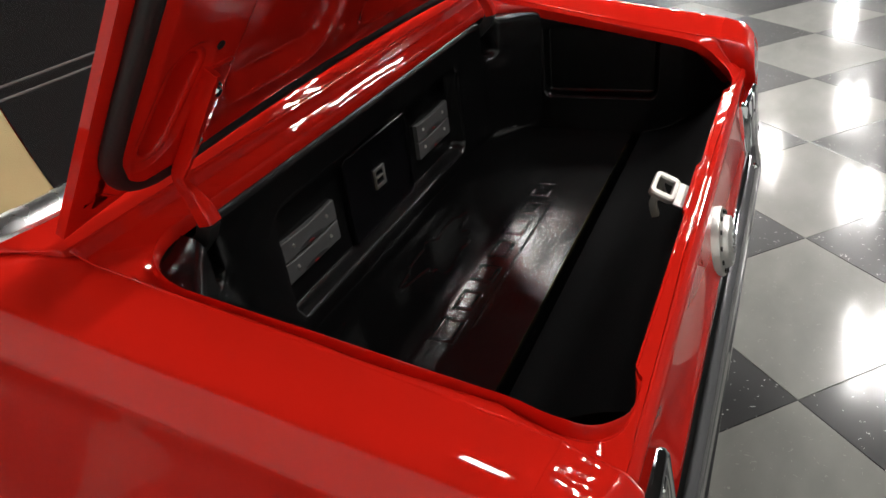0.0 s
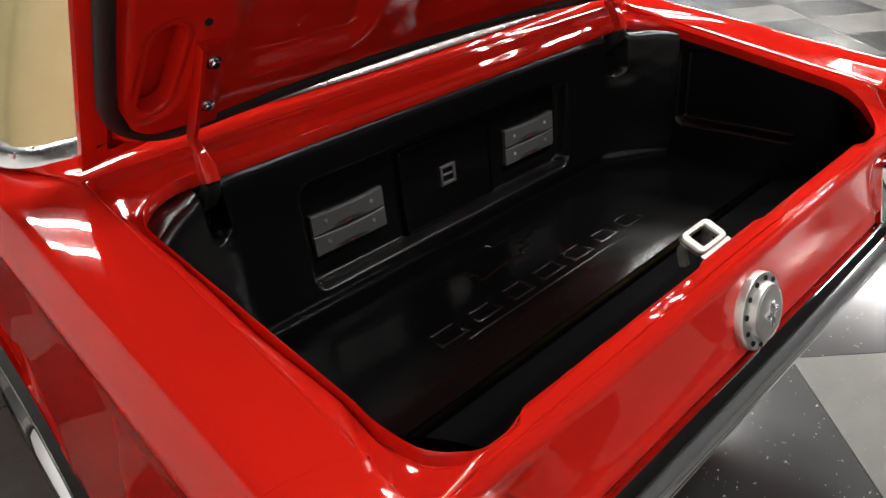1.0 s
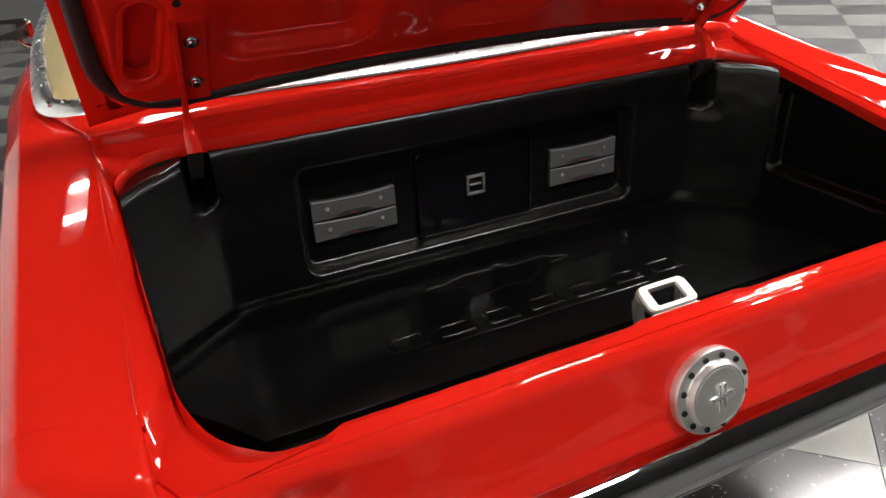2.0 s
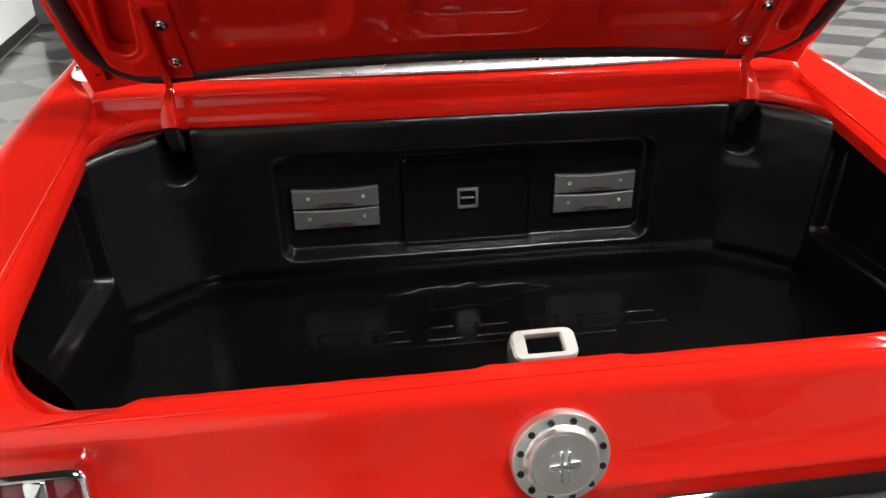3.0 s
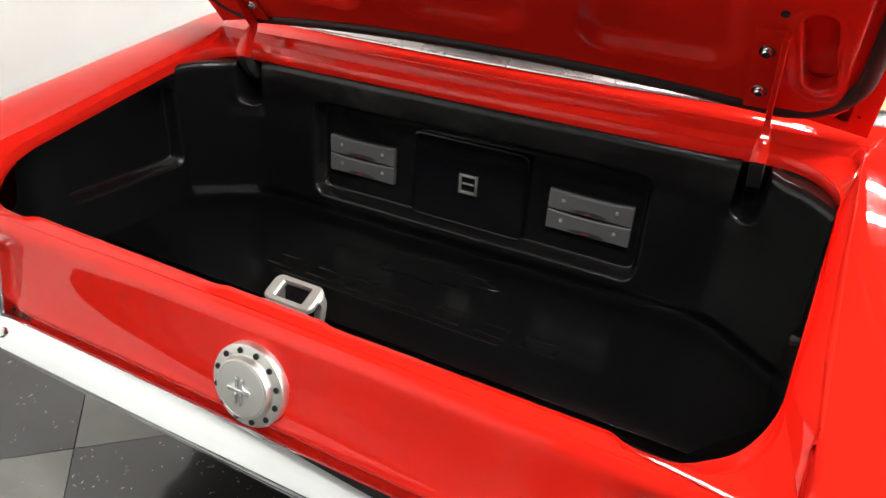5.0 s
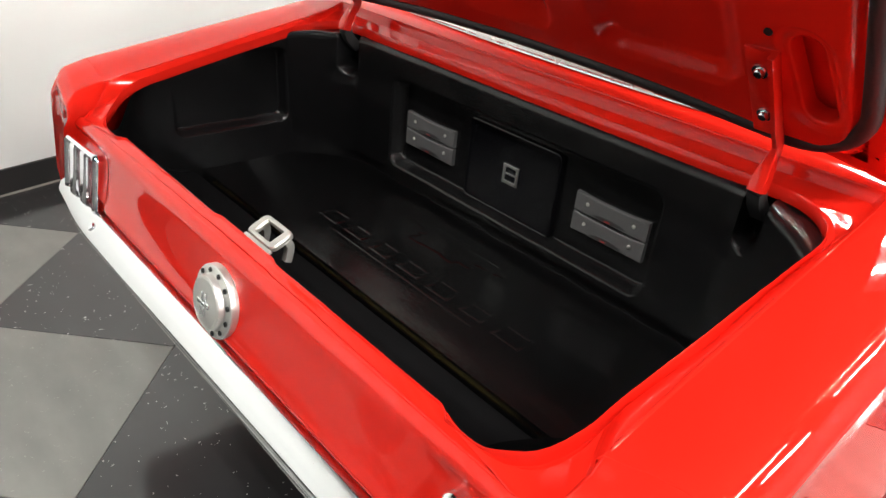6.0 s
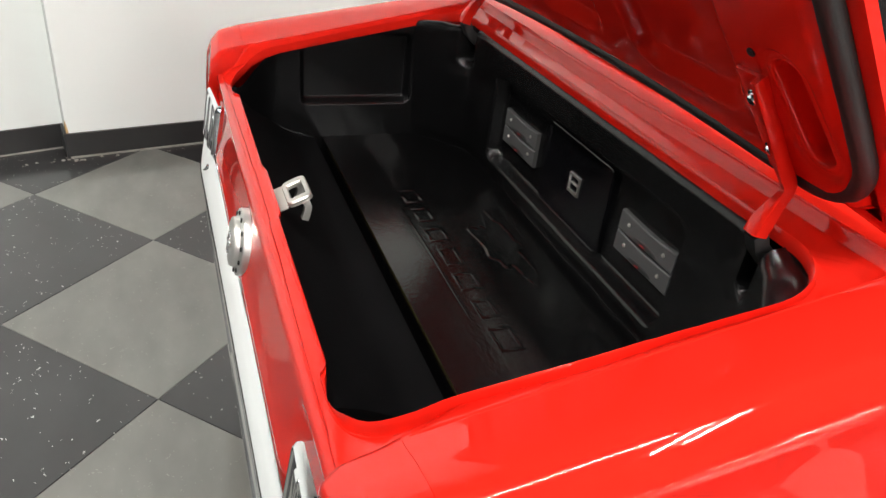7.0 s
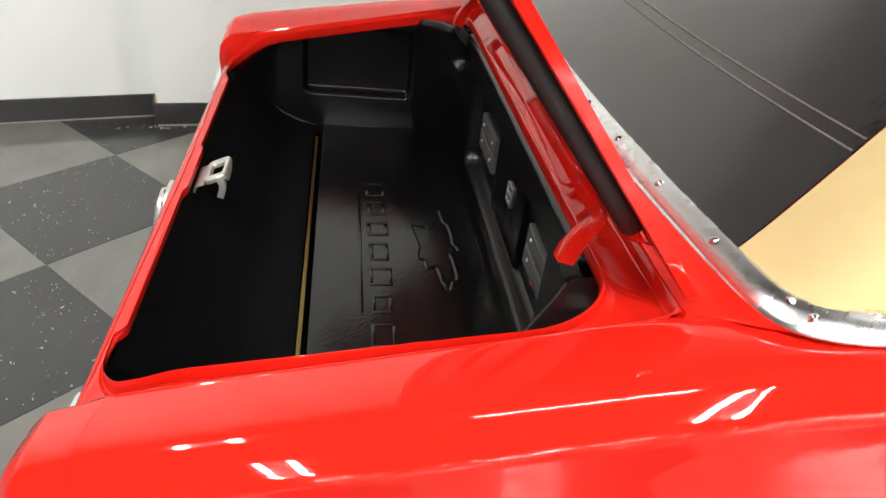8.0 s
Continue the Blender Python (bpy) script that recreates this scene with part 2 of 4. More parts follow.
def corner_wear():
    """Rusty bare plaster low on the wall's corner and crumbled caulk at its foot."""
    rnd = random.Random(5)
    bm = bmesh.new()
    side = nrm * 0.0012
    rows = []
    for k in range(9):
        t = k / 8
        wide = 0.020 * (1 - t) ** 0.7 + 0.002 + rnd.uniform(-0.0015, 0.0015)
        edge = A0 + side - WALL_DIR.xy * 0.0012
        rows.append([(edge - nrm * wide * 2.2).to_3d() + Vector((0, 0, 0.106 + 0.055 * t)), edge.to_3d() + Vector((0, 0, 0.106 + 0.058 * t)), (edge + WALL_DIR.xy * wide * 0.4).to_3d() + Vector((0, 0, 0.106 + 0.055 * t))])
    grid(bm, rows)
    tagged(part("bare_plaster", bm, PLASTER), "rusty tan patch of bare plaster at the wall's corner", "wall damage", kind="structure")
    bm = bmesh.new()
    for k in range(18):
        spread = rnd.random() ** 2 * 0.20
        c = A0 + nrm * rnd.uniform(0.02, 0.05) + (WALL_DIR.xy * spread if k % 2 else bdir * spread * 0.9 - nrm * 0.02)
        r = rnd.uniform(0.003, 0.010)
        made = bmesh.ops.create_icosphere(bm, subdivisions=1, radius=r, matrix=pose(c.x, c.y, r * 0.35, 0, 0, rnd.uniform(0, 180)))["verts"]
        for v in made:
            v.co.z = max(0.0005, v.co.z * 0.6)
            v.co.x += rnd.uniform(-0.3, 0.3) * r
            v.co.y += rnd.uniform(-0.5, 0.5) * r
    tagged(part("caulk_crumbs", bm, CAULK, smooth=False), "crumbled pale caulk lying at the foot of the wall", "debris", kind="stuff")


corner_wear()
slab("wall_north", A1, (19, 8.4), 0, CEILING, 0.3, FAR_WALL, "plain dark grey far wall of the showroom", "wall")
slab("wall_east", (19, 8.4), (19, -6.4), 0, CEILING, 0.3, FAR_WALL, "plain dark grey end wall of the showroom", "wall")
slab("wall_south", (19, -6.4), (B1.x, -6.4), 0, CEILING, 0.3, FAR_WALL, "plain dark grey wall behind the camera", "wall")
bm = bmesh.new()
box(bm, 8, 1, CEILING + 0.06, 24, 17, 0.12)
tagged(part("ceiling", bm, CEIL, smooth=False), "plain black showroom ceiling above the pendant lamps", "ceiling", kind="structure")


def pendant_light():
    t = thing("pendant_light", "long white pendant lamp with two glowing tubes hung from the ceiling", "pendant lamp", group="pendant lamps of the showroom")
    bm = bmesh.new()
    box(bm, 0, 0, 0.035, 1.26, 0.56, 0.05, bevel=0.008)
    part("housing", bm, FRAME_WHITE, t)
    for y in (-0.13, 0.13):
        bm = bmesh.new()
        grid(bm, [[(x, y - 0.035, 0.012), (x, y, -0.014), (x, y + 0.035, 0.012)] for x in (-0.59, 0.59)])
        part("tube", bm, LIGHT, t, "glowing white tube")
    for x in (-0.5, 0.5):
        bm = bmesh.new()
        cyl(bm, 0.006, 0.006, CEILING - LAMP_Z - 0.06, pose(x, 0, (CEILING - LAMP_Z + 0.06) / 2), 8)
        part("rod", bm, FRAME_WHITE, t)
    return t


# rows across the showroom, and rows that run along the car's length
ACROSS = [(0.88, -1.65), (5.15, -1.75), (8.4, -1.75), (11.75, -1.75), (17.0, -1.75), (10.3, -5.9), (14.0, -5.9), (9.5, -0.55), (9.5, 0.15), (3.8, 1.35), (0.05, 2.75), (1.2, 6.4)]
ALONG = [(2.7, 0.2)] + [(4.9 + 2.4 * i, y) for i in range(5) for y in (1.15, 4.6, 7.2) if i or y > 2]
lamp = pendant_light()
lamp.matrix_basis = pose(*ACROSS[0], LAMP_Z)
for x, y in ACROSS[1:]:
    copy_thing(lamp, pose(x, y, LAMP_Z))
for x, y in ALONG:
    copy_thing(lamp, pose(x, y, LAMP_Z, 0, 0, 90))

# ---- the car ----
LIFT = 0.010
car = thing("convertible_car", "red two-door convertible with an open trunk and a tan soft top", "car", at=(0, 0, LIFT))


def smooth_path(p, n=8):
    """A finer path through the points p."""
    out = []
    for i in range(len(p) - 1):
        a, b, c, d = p[max(i - 1, 0)], p[i], p[i + 1], p[min(i + 2, len(p) - 1)]
        for k in range(n):
            t = k / n
            out.append(tuple(0.5 * ((2 * q1) + (-q0 + q2) * t + (2 * q0 - 5 * q1 + 4 * q2 - q3) * t * t + (-q0 + 3 * q1 - 3 * q2 + q3) * t ** 3) for q0, q1, q2, q3 in zip(a, b, c, d)))
    out.append(p[-1])
    return out


def rim_z(y):
    """Height of the trunk opening's edge."""
    return interp([(-0.70, 0.772), (-0.612, 0.775), (-0.600, 0.779), (-0.575, 0.792), (-0.55, 0.809), (-0.52, 0.825), (-0.486, 0.838), (-0.3, 0.876), (-0.15, 0.905), (-0.022, 0.931), (0.05, 0.947)], y)


def crest_z(y):
    """Height of the quarter panel's outer crease."""
    return 0.905 + 0.17 * (min(y, 0.08) + 0.3) + 0.10 * max(0.0, min(y, 0.3) - 0.08) - 0.02 * smooth(0.3, 1.2, y)


def step_z(y):
    return 0.892 + 0.20 * (min(y, 0.05) + 0.3) + 0.045 * max(0.0, min(y, 0.3) - 0.05) - 0.02 * smooth(0.3, 1.2, y)


def inner_x(y):
    """Inner edge of the quarter panel beside the trunk's gutter."""
    return 0.653


def rounded(hx_front, hx_rear, y_front, y_rear, r_front, r_rear, n_c=14, n_side=40, n_end=170):
    """A closed rounded outline, counter-clockwise from the front right."""
    out = []
    for k in range(n_end):
        t = k / n_end
        out.append((lerp(hx_front - r_front, -(hx_front - r_front), t), y_front))
    for k in range(n_c):
        a = math.pi / 2 * (1 + k / n_c)
        out.append((-(hx_front - r_front) + r_front * math.cos(a), y_front - r_front + r_front * math.sin(a)))
    for k in range(n_side):
        t = k / n_side
        out.append((-lerp(hx_front, hx_rear, t), lerp(y_front - r_front, y_rear + r_rear, t)))
    for k in range(n_c):
        a = math.pi / 2 * (2 + k / n_c)
        out.append((-(hx_rear - r_rear) + r_rear * math.cos(a), y_rear + r_rear + r_rear * math.sin(a)))
    for k in range(n_end):
        t = k / n_end
        out.append((lerp(-(hx_rear - r_rear), hx_rear - r_rear, t), y_rear))
    for k in range(n_c):
        a = math.pi / 2 * (3 + k / n_c)
        out.append(((hx_rear - r_rear) + r_rear * math.cos(a), y_rear + r_rear + r_rear * math.sin(a)))
    for k in range(n_side):
        t = k / n_side
        out.append((lerp(hx_rear, hx_front, t), lerp(y_rear + r_rear, y_front - r_front, t)))
    for k in range(n_c):
        a = math.pi / 2 * k / n_c
        out.append(((hx_front - r_front) + r_front * math.cos(a), y_front - r_front + r_front * math.sin(a)))
    return out


def trunk_surround():
    """The painted gutter and flange round the trunk opening."""
    outer = rounded(0.657, 0.657, 0.030, -0.620, 0.004, 0.012)
    inner = rounded(0.636, 0.618, -0.022, -0.609, 0.10, 0.100)
    rows = []
    for (xo, yo), (xi, yi) in zip(outer, inner):
        rear = smooth(-0.598, -0.6085, yi)
        tab = rear * (0.012 * smooth(0.484, 0.464, abs(xi + 0.0015 * math.sin(300 * xi))) + 0.006 * smooth(0.098, 0.075, abs(xi - 0.005)))
        yi += tab
        zi = 0.776 if rear > 0.99 else rim_z(min(yi, -0.022))
        back = smooth(-0.560, -0.617, yo)
        zo = lerp(step_z(yo) - 0.003, 0.768, back) if yo < 0.0 else lerp(step_z(yo) - 0.003, rim_z(yo) + 0.018, smooth(0.0, 0.03, yo))
        fr = smooth(-0.03, 0.02, yo)
        side = (1 - fr) * (1 - rear) * lerp(0.55, 1.0, smooth(-0.59, -0.52, yi))
        row = []
        turn = 0.3 * smooth(-0.52, -0.56, yi) * (1 - rear)
        slit = 0.001 - 0.0032 * back
        for t, dz in ((0, 0.003 * fr), (0.06, 0.0021 * side + 0.0042 * fr), (0.12, 0.0030 * side + 0.0035 * fr), (0.20, 0.0016 + 0.0018 * side - 0.006 * fr), (0.265, 0.0014 - 0.0125 * fr), (0.285, slit - 0.0125 * fr), (0.32, slit - 0.0125 * fr), (0.34, 0.001 - 0.012 * fr), (0.42, 0.001 * back - 0.002 * side - 0.011 * fr),
                      (0.57, -0.004 * side - 0.0085 * fr - 0.002 * turn), (0.68, -0.007 * side - 0.0065 * fr - 0.004 * turn), (0.77, -0.008 * side - 0.0048 * fr - 0.004 * turn), (0.82, -0.005 * side + 0.001 * fr),
                      (0.86, 0.002 * side + 0.007 * fr + 0.003 * turn + 0.001 * back), (0.91, 0.0075 * side + 0.0088 * fr + 0.004 * turn + 0.003 * back), (0.95, 0.0085 * side + 0.008 * fr + 0.004 * turn + 0.004 * back), (0.985, 0.005 * side + 0.004 * fr + 0.002 * turn + 0.002 * back), (1.0, 0.0)):
            wide = math.hypot(xi - xo, yi - yo)
            t = 1 - (1 - t) * min(1.0, lerp(0.024, 0.042, fr) / wide) if t >= 0.4 else t * min(1.0, 0.05 / wide)
            px, py = lerp(xo, xi, t), lerp(yo, yi, t)
            row.append((px, py, lerp(zo, zi, t) + dz + 0.0007 * smooth(0.5, 0.8, t) * noise.noise((px * 38, py * 38, 11 * t))))
        ox, oy = xi - xo, yi - yo
        row.append((xi, yi, zi - 0.004))
        row.append((lerp(xo, xi, 0.97), lerp(yo, yi, 0.97), zi - 0.011))
        rows.append(row)
    bm = bmesh.new()
    grid(bm, rows, closed_u=True)
    return part("trunk_gutter", bm, RED, car, sharp=42)


trunk_surround()

WHEEL_Y, WHEEL_R = 0.43, 0.32


def sill_z(y):
    """Lower edge of the body side, with the wheel arches cut out."""
    z = interp([(-0.57, 0.53), (-0.45, 0.47), (-0.30, 0.38), (-0.10, 0.28), (0.0, 0.24)], y)
    for wy in (WHEEL_Y, WHEEL_Y + 2.74):
        d = abs(y - wy)
        if d < 0.39:
            z = max(z, 0.30 + math.sqrt(0.39 ** 2 - d * d))
    return z


# the body side's shoulder: a crisp crest, a slanted band, a crease and the slightly hollow side below
SHOULDER = [(0.750, 0.001), (0.7555, 0.0), (0.7595, -0.0016), (0.763, -0.0045), (0.769, -0.0108), (0.776, -0.0185), (0.783, -0.0268), (0.7875, -0.0322), (0.7898, -0.0357), (0.7908, -0.0395), (0.7905, -0.048), (0.7895, -0.065), (0.789, -0.082), (0.7895, -0.10)]


def quarter_panel(s):
    ys = [-0.566 + 0.02 * k for k in range(46)] + [0.36 + 0.04 * k for k in range(1, 90)]
    ys = [-0.572, -0.567] + [y for y in ys if y <= 3.75]
    rows = []
    for y in ys:
        under = 0.0025 if y < -0.5665 else 0.0
        zi, zo, zb = step_z(y) - under, crest_z(y) - under, sill_z(y)
        front = smooth(0.02, 0.06, y)
        w = smooth(3.0, 3.75, y) * 0.05
        xi = inner_x(y)
        zg = zi - 0.014
        hip = 0.012 * smooth(0.15, 0.5, y)
        prof = [(xi + 0.001, zg), (xi - 0.0005, zi - 0.006), (xi, zi - 0.0028), (xi + 0.006, zi - 0.0010), (xi + 0.016, zi + 0.0009), (0.70, lerp(zi, zo, 0.52) + 0.002), (0.735, lerp(zi, zo, 0.92) + 0.002)]
        prof += [(x + hip, zo + z) for x, z in SHOULDER]
        z1 = zo - 0.10
        for x, t in ((0.7915, 0.10), (0.795, 0.25), (0.803, 0.42), (0.810, 0.56), (0.812, 0.64), (0.807, 0.78), (0.795, 0.93), (0.788, 1.0), (0.768, 1.0)):
            z = lerp(z1, min(zb, 0.5) if y < 0 else 0.24, t)
            prof.append((x + hip * (1 - t), max(z, zb)))
        rows.append([(s * (x - w - under), y, z) for x, z in prof])
    bm = bmesh.new()
    grid(bm, rows)
    return part("quarter_panel", bm, RED, car, sharp=30)


def end_y(z):
    """Rear end of the quarter panel at a height."""
    return interp([(0.30, -0.10), (0.44, -0.30), (0.50, -0.46), (0.545, -0.60), (0.56, -0.645), (0.58, -0.652), (0.65, -0.650), (0.75, -0.646), (0.80, -0.641), (0.83, -0.632), (0.85, -0.622), (0.87, -0.612)], z)


def quarter_end(s):
    """The separate cast end of the quarter panel that frames the tail lamp."""
    rows = []
    n = 24
    for k in range(n + 1):
        t = k / n
        e = smooth(0.0, 0.35, t)
        y0 = lerp(-0.5665, -0.66, t)
        zi, zo = step_z(y0), crest_z(y0)
        drop = 0.003 * t + 0.014 * smooth(0.65, 1.0, t) ** 2
        xi = inner_x(lerp(-0.5665, -0.617, 1 - (1 - t) ** 1.25))
        pull = 0.026 * smooth(0.55, 1.0, t) ** 2
        prof = [(xi + 0.06, 0.58), (xi + 0.03, 0.74), (xi - 0.001, 0.772), (xi - 0.0005 * (1 - e), zi - lerp(0.006, 0.012, e) - drop), (xi + 0.002 * e, zi - lerp(0.0028, 0.005, e) - drop), (xi + 0.006 + 0.002 * e, zi - 0.001 - drop), (xi + 0.016 + 0.004 * e, zi + 0.0009 * (1 - e) - drop), (0.70, lerp(zi, zo, 0.52) + 0.002 - drop),
                (0.735 - pull * 0.2, lerp(zi, zo, 0.92) + 0.002 - drop)]
        prof += [(x - pull * min(1.0, 0.4 + 14 * (x - 0.750)), zo + z - drop) for x, z in SHOULDER]
        prof += [(x - pull, z) for x, z in ((0.795, 0.70), (0.803, 0.65), (0.810, 0.61), (0.812, 0.57), (0.811, 0.53), (0.807, 0.44), (0.79, 0.36))]
        tt = 1 - (1 - t) ** 1.25
        rows.append([(s * x, lerp(-0.5665, end_y(z), tt), z) for x, z in prof])
    for scale, back in ((0.975, 0.0022), (0.94, 0.0034), (0.88, 0.0040)):
        rows.append([(s * 0.725 + (x - s * 0.725) * scale, y - back, 0.68 + (z - 0.68) * scale) for x, y, z in rows[n]])
    bm = bmesh.new()
    vs = grid(bm, rows)
    bm.faces.new(vs[-1])
    return part("quarter_end_cap", bm, RED, car, sharp=75)


for s in (-1, 1):
    quarter_panel(s)
    quarter_end(s)


def tail_panel():
    prof = [(-0.620, 0.768), (-0.6235, 0.7645), (-0.6268, 0.7600), (-0.6292, 0.7545), (-0.6306, 0.7480), (-0.6316, 0.740), (-0.6330, 0.730), (-0.6352, 0.715), (-0.6385, 0.695), (-0.6420, 0.678), (-0.6470, 0.657), (-0.6515, 0.644), (-0.6550, 0.636),
            (-0.6562, 0.631), (-0.6542, 0.6265), (-0.6485, 0.617), (-0.645, 0.602), (-0.640, 0.58), (-0.60, 0.54), (-0.50, 0.53)]
    rows = []
    for k in range(71):
        x = -0.70 + 1.40 * k / 70
        dip = 0.012 * smooth(0.47, 0.515, abs(x))
        rows.append([(x, y + dip * smooth(0.755, 0.72, z), z) for y, z in prof])
    bm = bmesh.new()
    grid(bm, rows)
    part("tail_panel", bm, RED, car, sharp=50)


tail_panel()


def bumper():
    """A chrome blade with wrapped ends."""
    prof = [(0.034, 0.592), (0.024, 0.602), (0.018, 0.6068)]
    for k in range(15):
        a = math.pi / 2 * k / 14
        chord, bow = (0.0125 - 0.0345 * k / 14, 0.6088 - 0.0403 * k / 14), (0.0125 - 0.0345 * math.sin(a), 0.5685 + 0.0403 * math.cos(a))
        prof.append((lerp(chord[0], bow[0], 0.55), lerp(chord[1], bow[1], 0.55)))
    prof += [(-0.0215, 0.5635), (-0.0190, 0.5592), (-0.0140, 0.5555), (-0.006, 0.5525), (0.03, 0.548)]
    pts = []
    r = 0.065
    for k in range(0, 61):
        x = -0.74 + 1.48 * k / 60
        pts.append((x, -0.668 + 0.030 * smooth(0.5, 0.85, abs(x)), 0.0))
    rows = []
    y1 = pts[0][1]
    left = []
    for k in range(12, 0, -1):
        a = math.pi / 2 * k / 12
        left.append((-0.74 - r * math.sin(a), y1 + r * (1 - math.cos(a)), -a))
    ends_l = [(-0.74 - r, y1 + r + 0.03 * k, -math.pi / 2) for k in range(6, 0, -1)]
    full = ends_l + left + pts + [(-x, y, -a) for x, y, a in reversed(left)] + [(-x, y, -a) for x, y, a in reversed(ends_l)]
    for x, y, a in full:
        rows.append([(x + d * -math.sin(a), y + d * math.cos(a), z) for d, z in prof])
    bm = bmesh.new()
    grid(bm, rows)
    ob = part("rear_bumper", bm, CHROME, car, "polished chrome rear bumper", sharp=60)
    for s in (-1, 1):
        bm = bmesh.new()
        rotate_profile(bm, [(0.0, 0.004), (0.004, 0.0037), (0.0075, 0.002), (0.009, -0.001)], pose(s * 0.50, -0.6785, 0.5935, 48, 0, 0), 16)
        part("bumper_bolt", bm, CHROME, ob, "round bumper bolt")


bumper()


def belt_path():
    half = [(0.0, 0.056), (0.15, 0.058), (0.30, 0.064), (0.45, 0.074), (0.58, 0.086), (0.645, 0.094), (0.685, 0.106), (0.711, 0.128), (0.726, 0.165), (0.734, 0.22), (0.741, 0.30), (0.748, 0.42), (0.757, 0.6), (0.766, 0.8), (0.772, 1.1), (0.772, 1.5), (0.772, 1.9)]
    return half


HALF = smooth_path(belt_path(), 6)
BELT = [(-x, y) for x, y in reversed(HALF[1:])] + HALF
BELT_Z = 0.990


def belt_z(y):
    """Height of the belt moulding."""
    return BELT_Z + 0.006 * smooth(0.1, 0.3, y)


def rear_deck():
    """The painted panel between the lid's front gap and the belt moulding."""
    bm = bmesh.new()
    rows = []
    n = len(HALF)
    for k, (x, y) in enumerate(BELT):
        d = Vector((x * 0.6, y - 0.9, 0)).normalized()
        xx = max(-0.66, min(0.66, x * 0.98))
        ax = abs(x)
        e = min(1.0, ax / 0.655)
        s = smooth(0.09, 0.20, y)
        x0, y0, z0 = lerp(xx, math.copysign(0.70, x), s), lerp(0.030, y, s), lerp(0.966, step_z(y), s)
        y1, z1 = y + 0.01 * (1 - s), belt_z(y) - 0.003 * s
        rows.append([(x0, y0 - 0.003 * (1 - s), z0 - 0.016), (x0, y0, z0)] + [(lerp(x0, x, a), lerp(y0, y1, a), lerp(z0, z1, b)) for a, b in ((0.10, 0.10), (0.45, 0.27), (0.62, 0.40), (0.72, 0.60), (0.85, 0.82), (1.0, 1.0))])
    grid(bm, rows)
    part("rear_deck", bm, RED, car, sharp=32)


rear_deck()


def belt_moulding():
    rows = []
    for i, (x, y) in enumerate(BELT):
        a, b = Vector(BELT[max(i - 1, 0)]), Vector(BELT[min(i + 1, len(BELT) - 1)])
        d = (b - a).normalized()
        n = Vector((-d.y, d.x))
        z = belt_z(y)
        rows.append([(x + n.x * o, y + n.y * o, z + h) for o, h in ((-0.005, -0.008), (-0.005, -0.005), (-0.002, -0.001), (0.003, 0.0045), (0.008, 0.0095), (0.014, 0.0122), (0.020, 0.0138), (0.026, 0.0142), (0.029, 0.0130), (0.030, 0.009), (0.030, 0.0))])
    bm = bmesh.new()
    grid(bm, rows)
    mould = part("belt_moulding", bm, TRIM, car, "bright belt moulding with screws", sharp=60)
    for k in range(-5, 6):
        x = k * 0.142
        y = interp([(abs(a), b) for a, b in HALF if b < 0.3], abs(x))
        bm = bmesh.new()
        rotate_profile(bm, [(0.0, 0.004), (0.003, 0.0036), (0.005, 0.002), (0.006, 0.0)], pose(x, y + 0.009, BELT_Z + 0.0098, 40, 0, 0), 12)
        part("screw", bm, CHROME, mould)
    for s in (-1, 1):
        for x, y in ((0.700, 0.125), (0.734, 0.26), (0.746, 0.42), (0.757, 0.62), (0.765, 0.80)):
            bm = bmesh.new()
            rotate_profile(bm, [(0.0, 0.004), (0.003, 0.0036), (0.005, 0.002), (0.006, 0.0)], pose(s * (x - 0.015), y, belt_z(y) + 0.0120, 0, s * 14, 0), 12)
            part("screw", bm, CHROME, mould)


belt_moulding()

# soft top


def top_point(x, y, t):
    """A point of the soft top: from the belt at (x, y) up to the roof at t = 1."""
    inset = 0.029 * smooth(0.09, 0.2, y)
    x, y = x - math.copysign(inset, x), y + 0.012 * (1 - smooth(0.09, 0.2, y))
    side = smooth(0.10, 0.8, y)
    run = 0.50 * (1 - side)
    bulge = 0.02 * math.sin(math.pi * t) * side
    return (x * (1 - 0.42 * t ** 1.1) + math.copysign(bulge, x), y + 0.012 + run * t, belt_z(y) + 0.010 + 0.30 * (1 - (1 - t) ** 1.15))


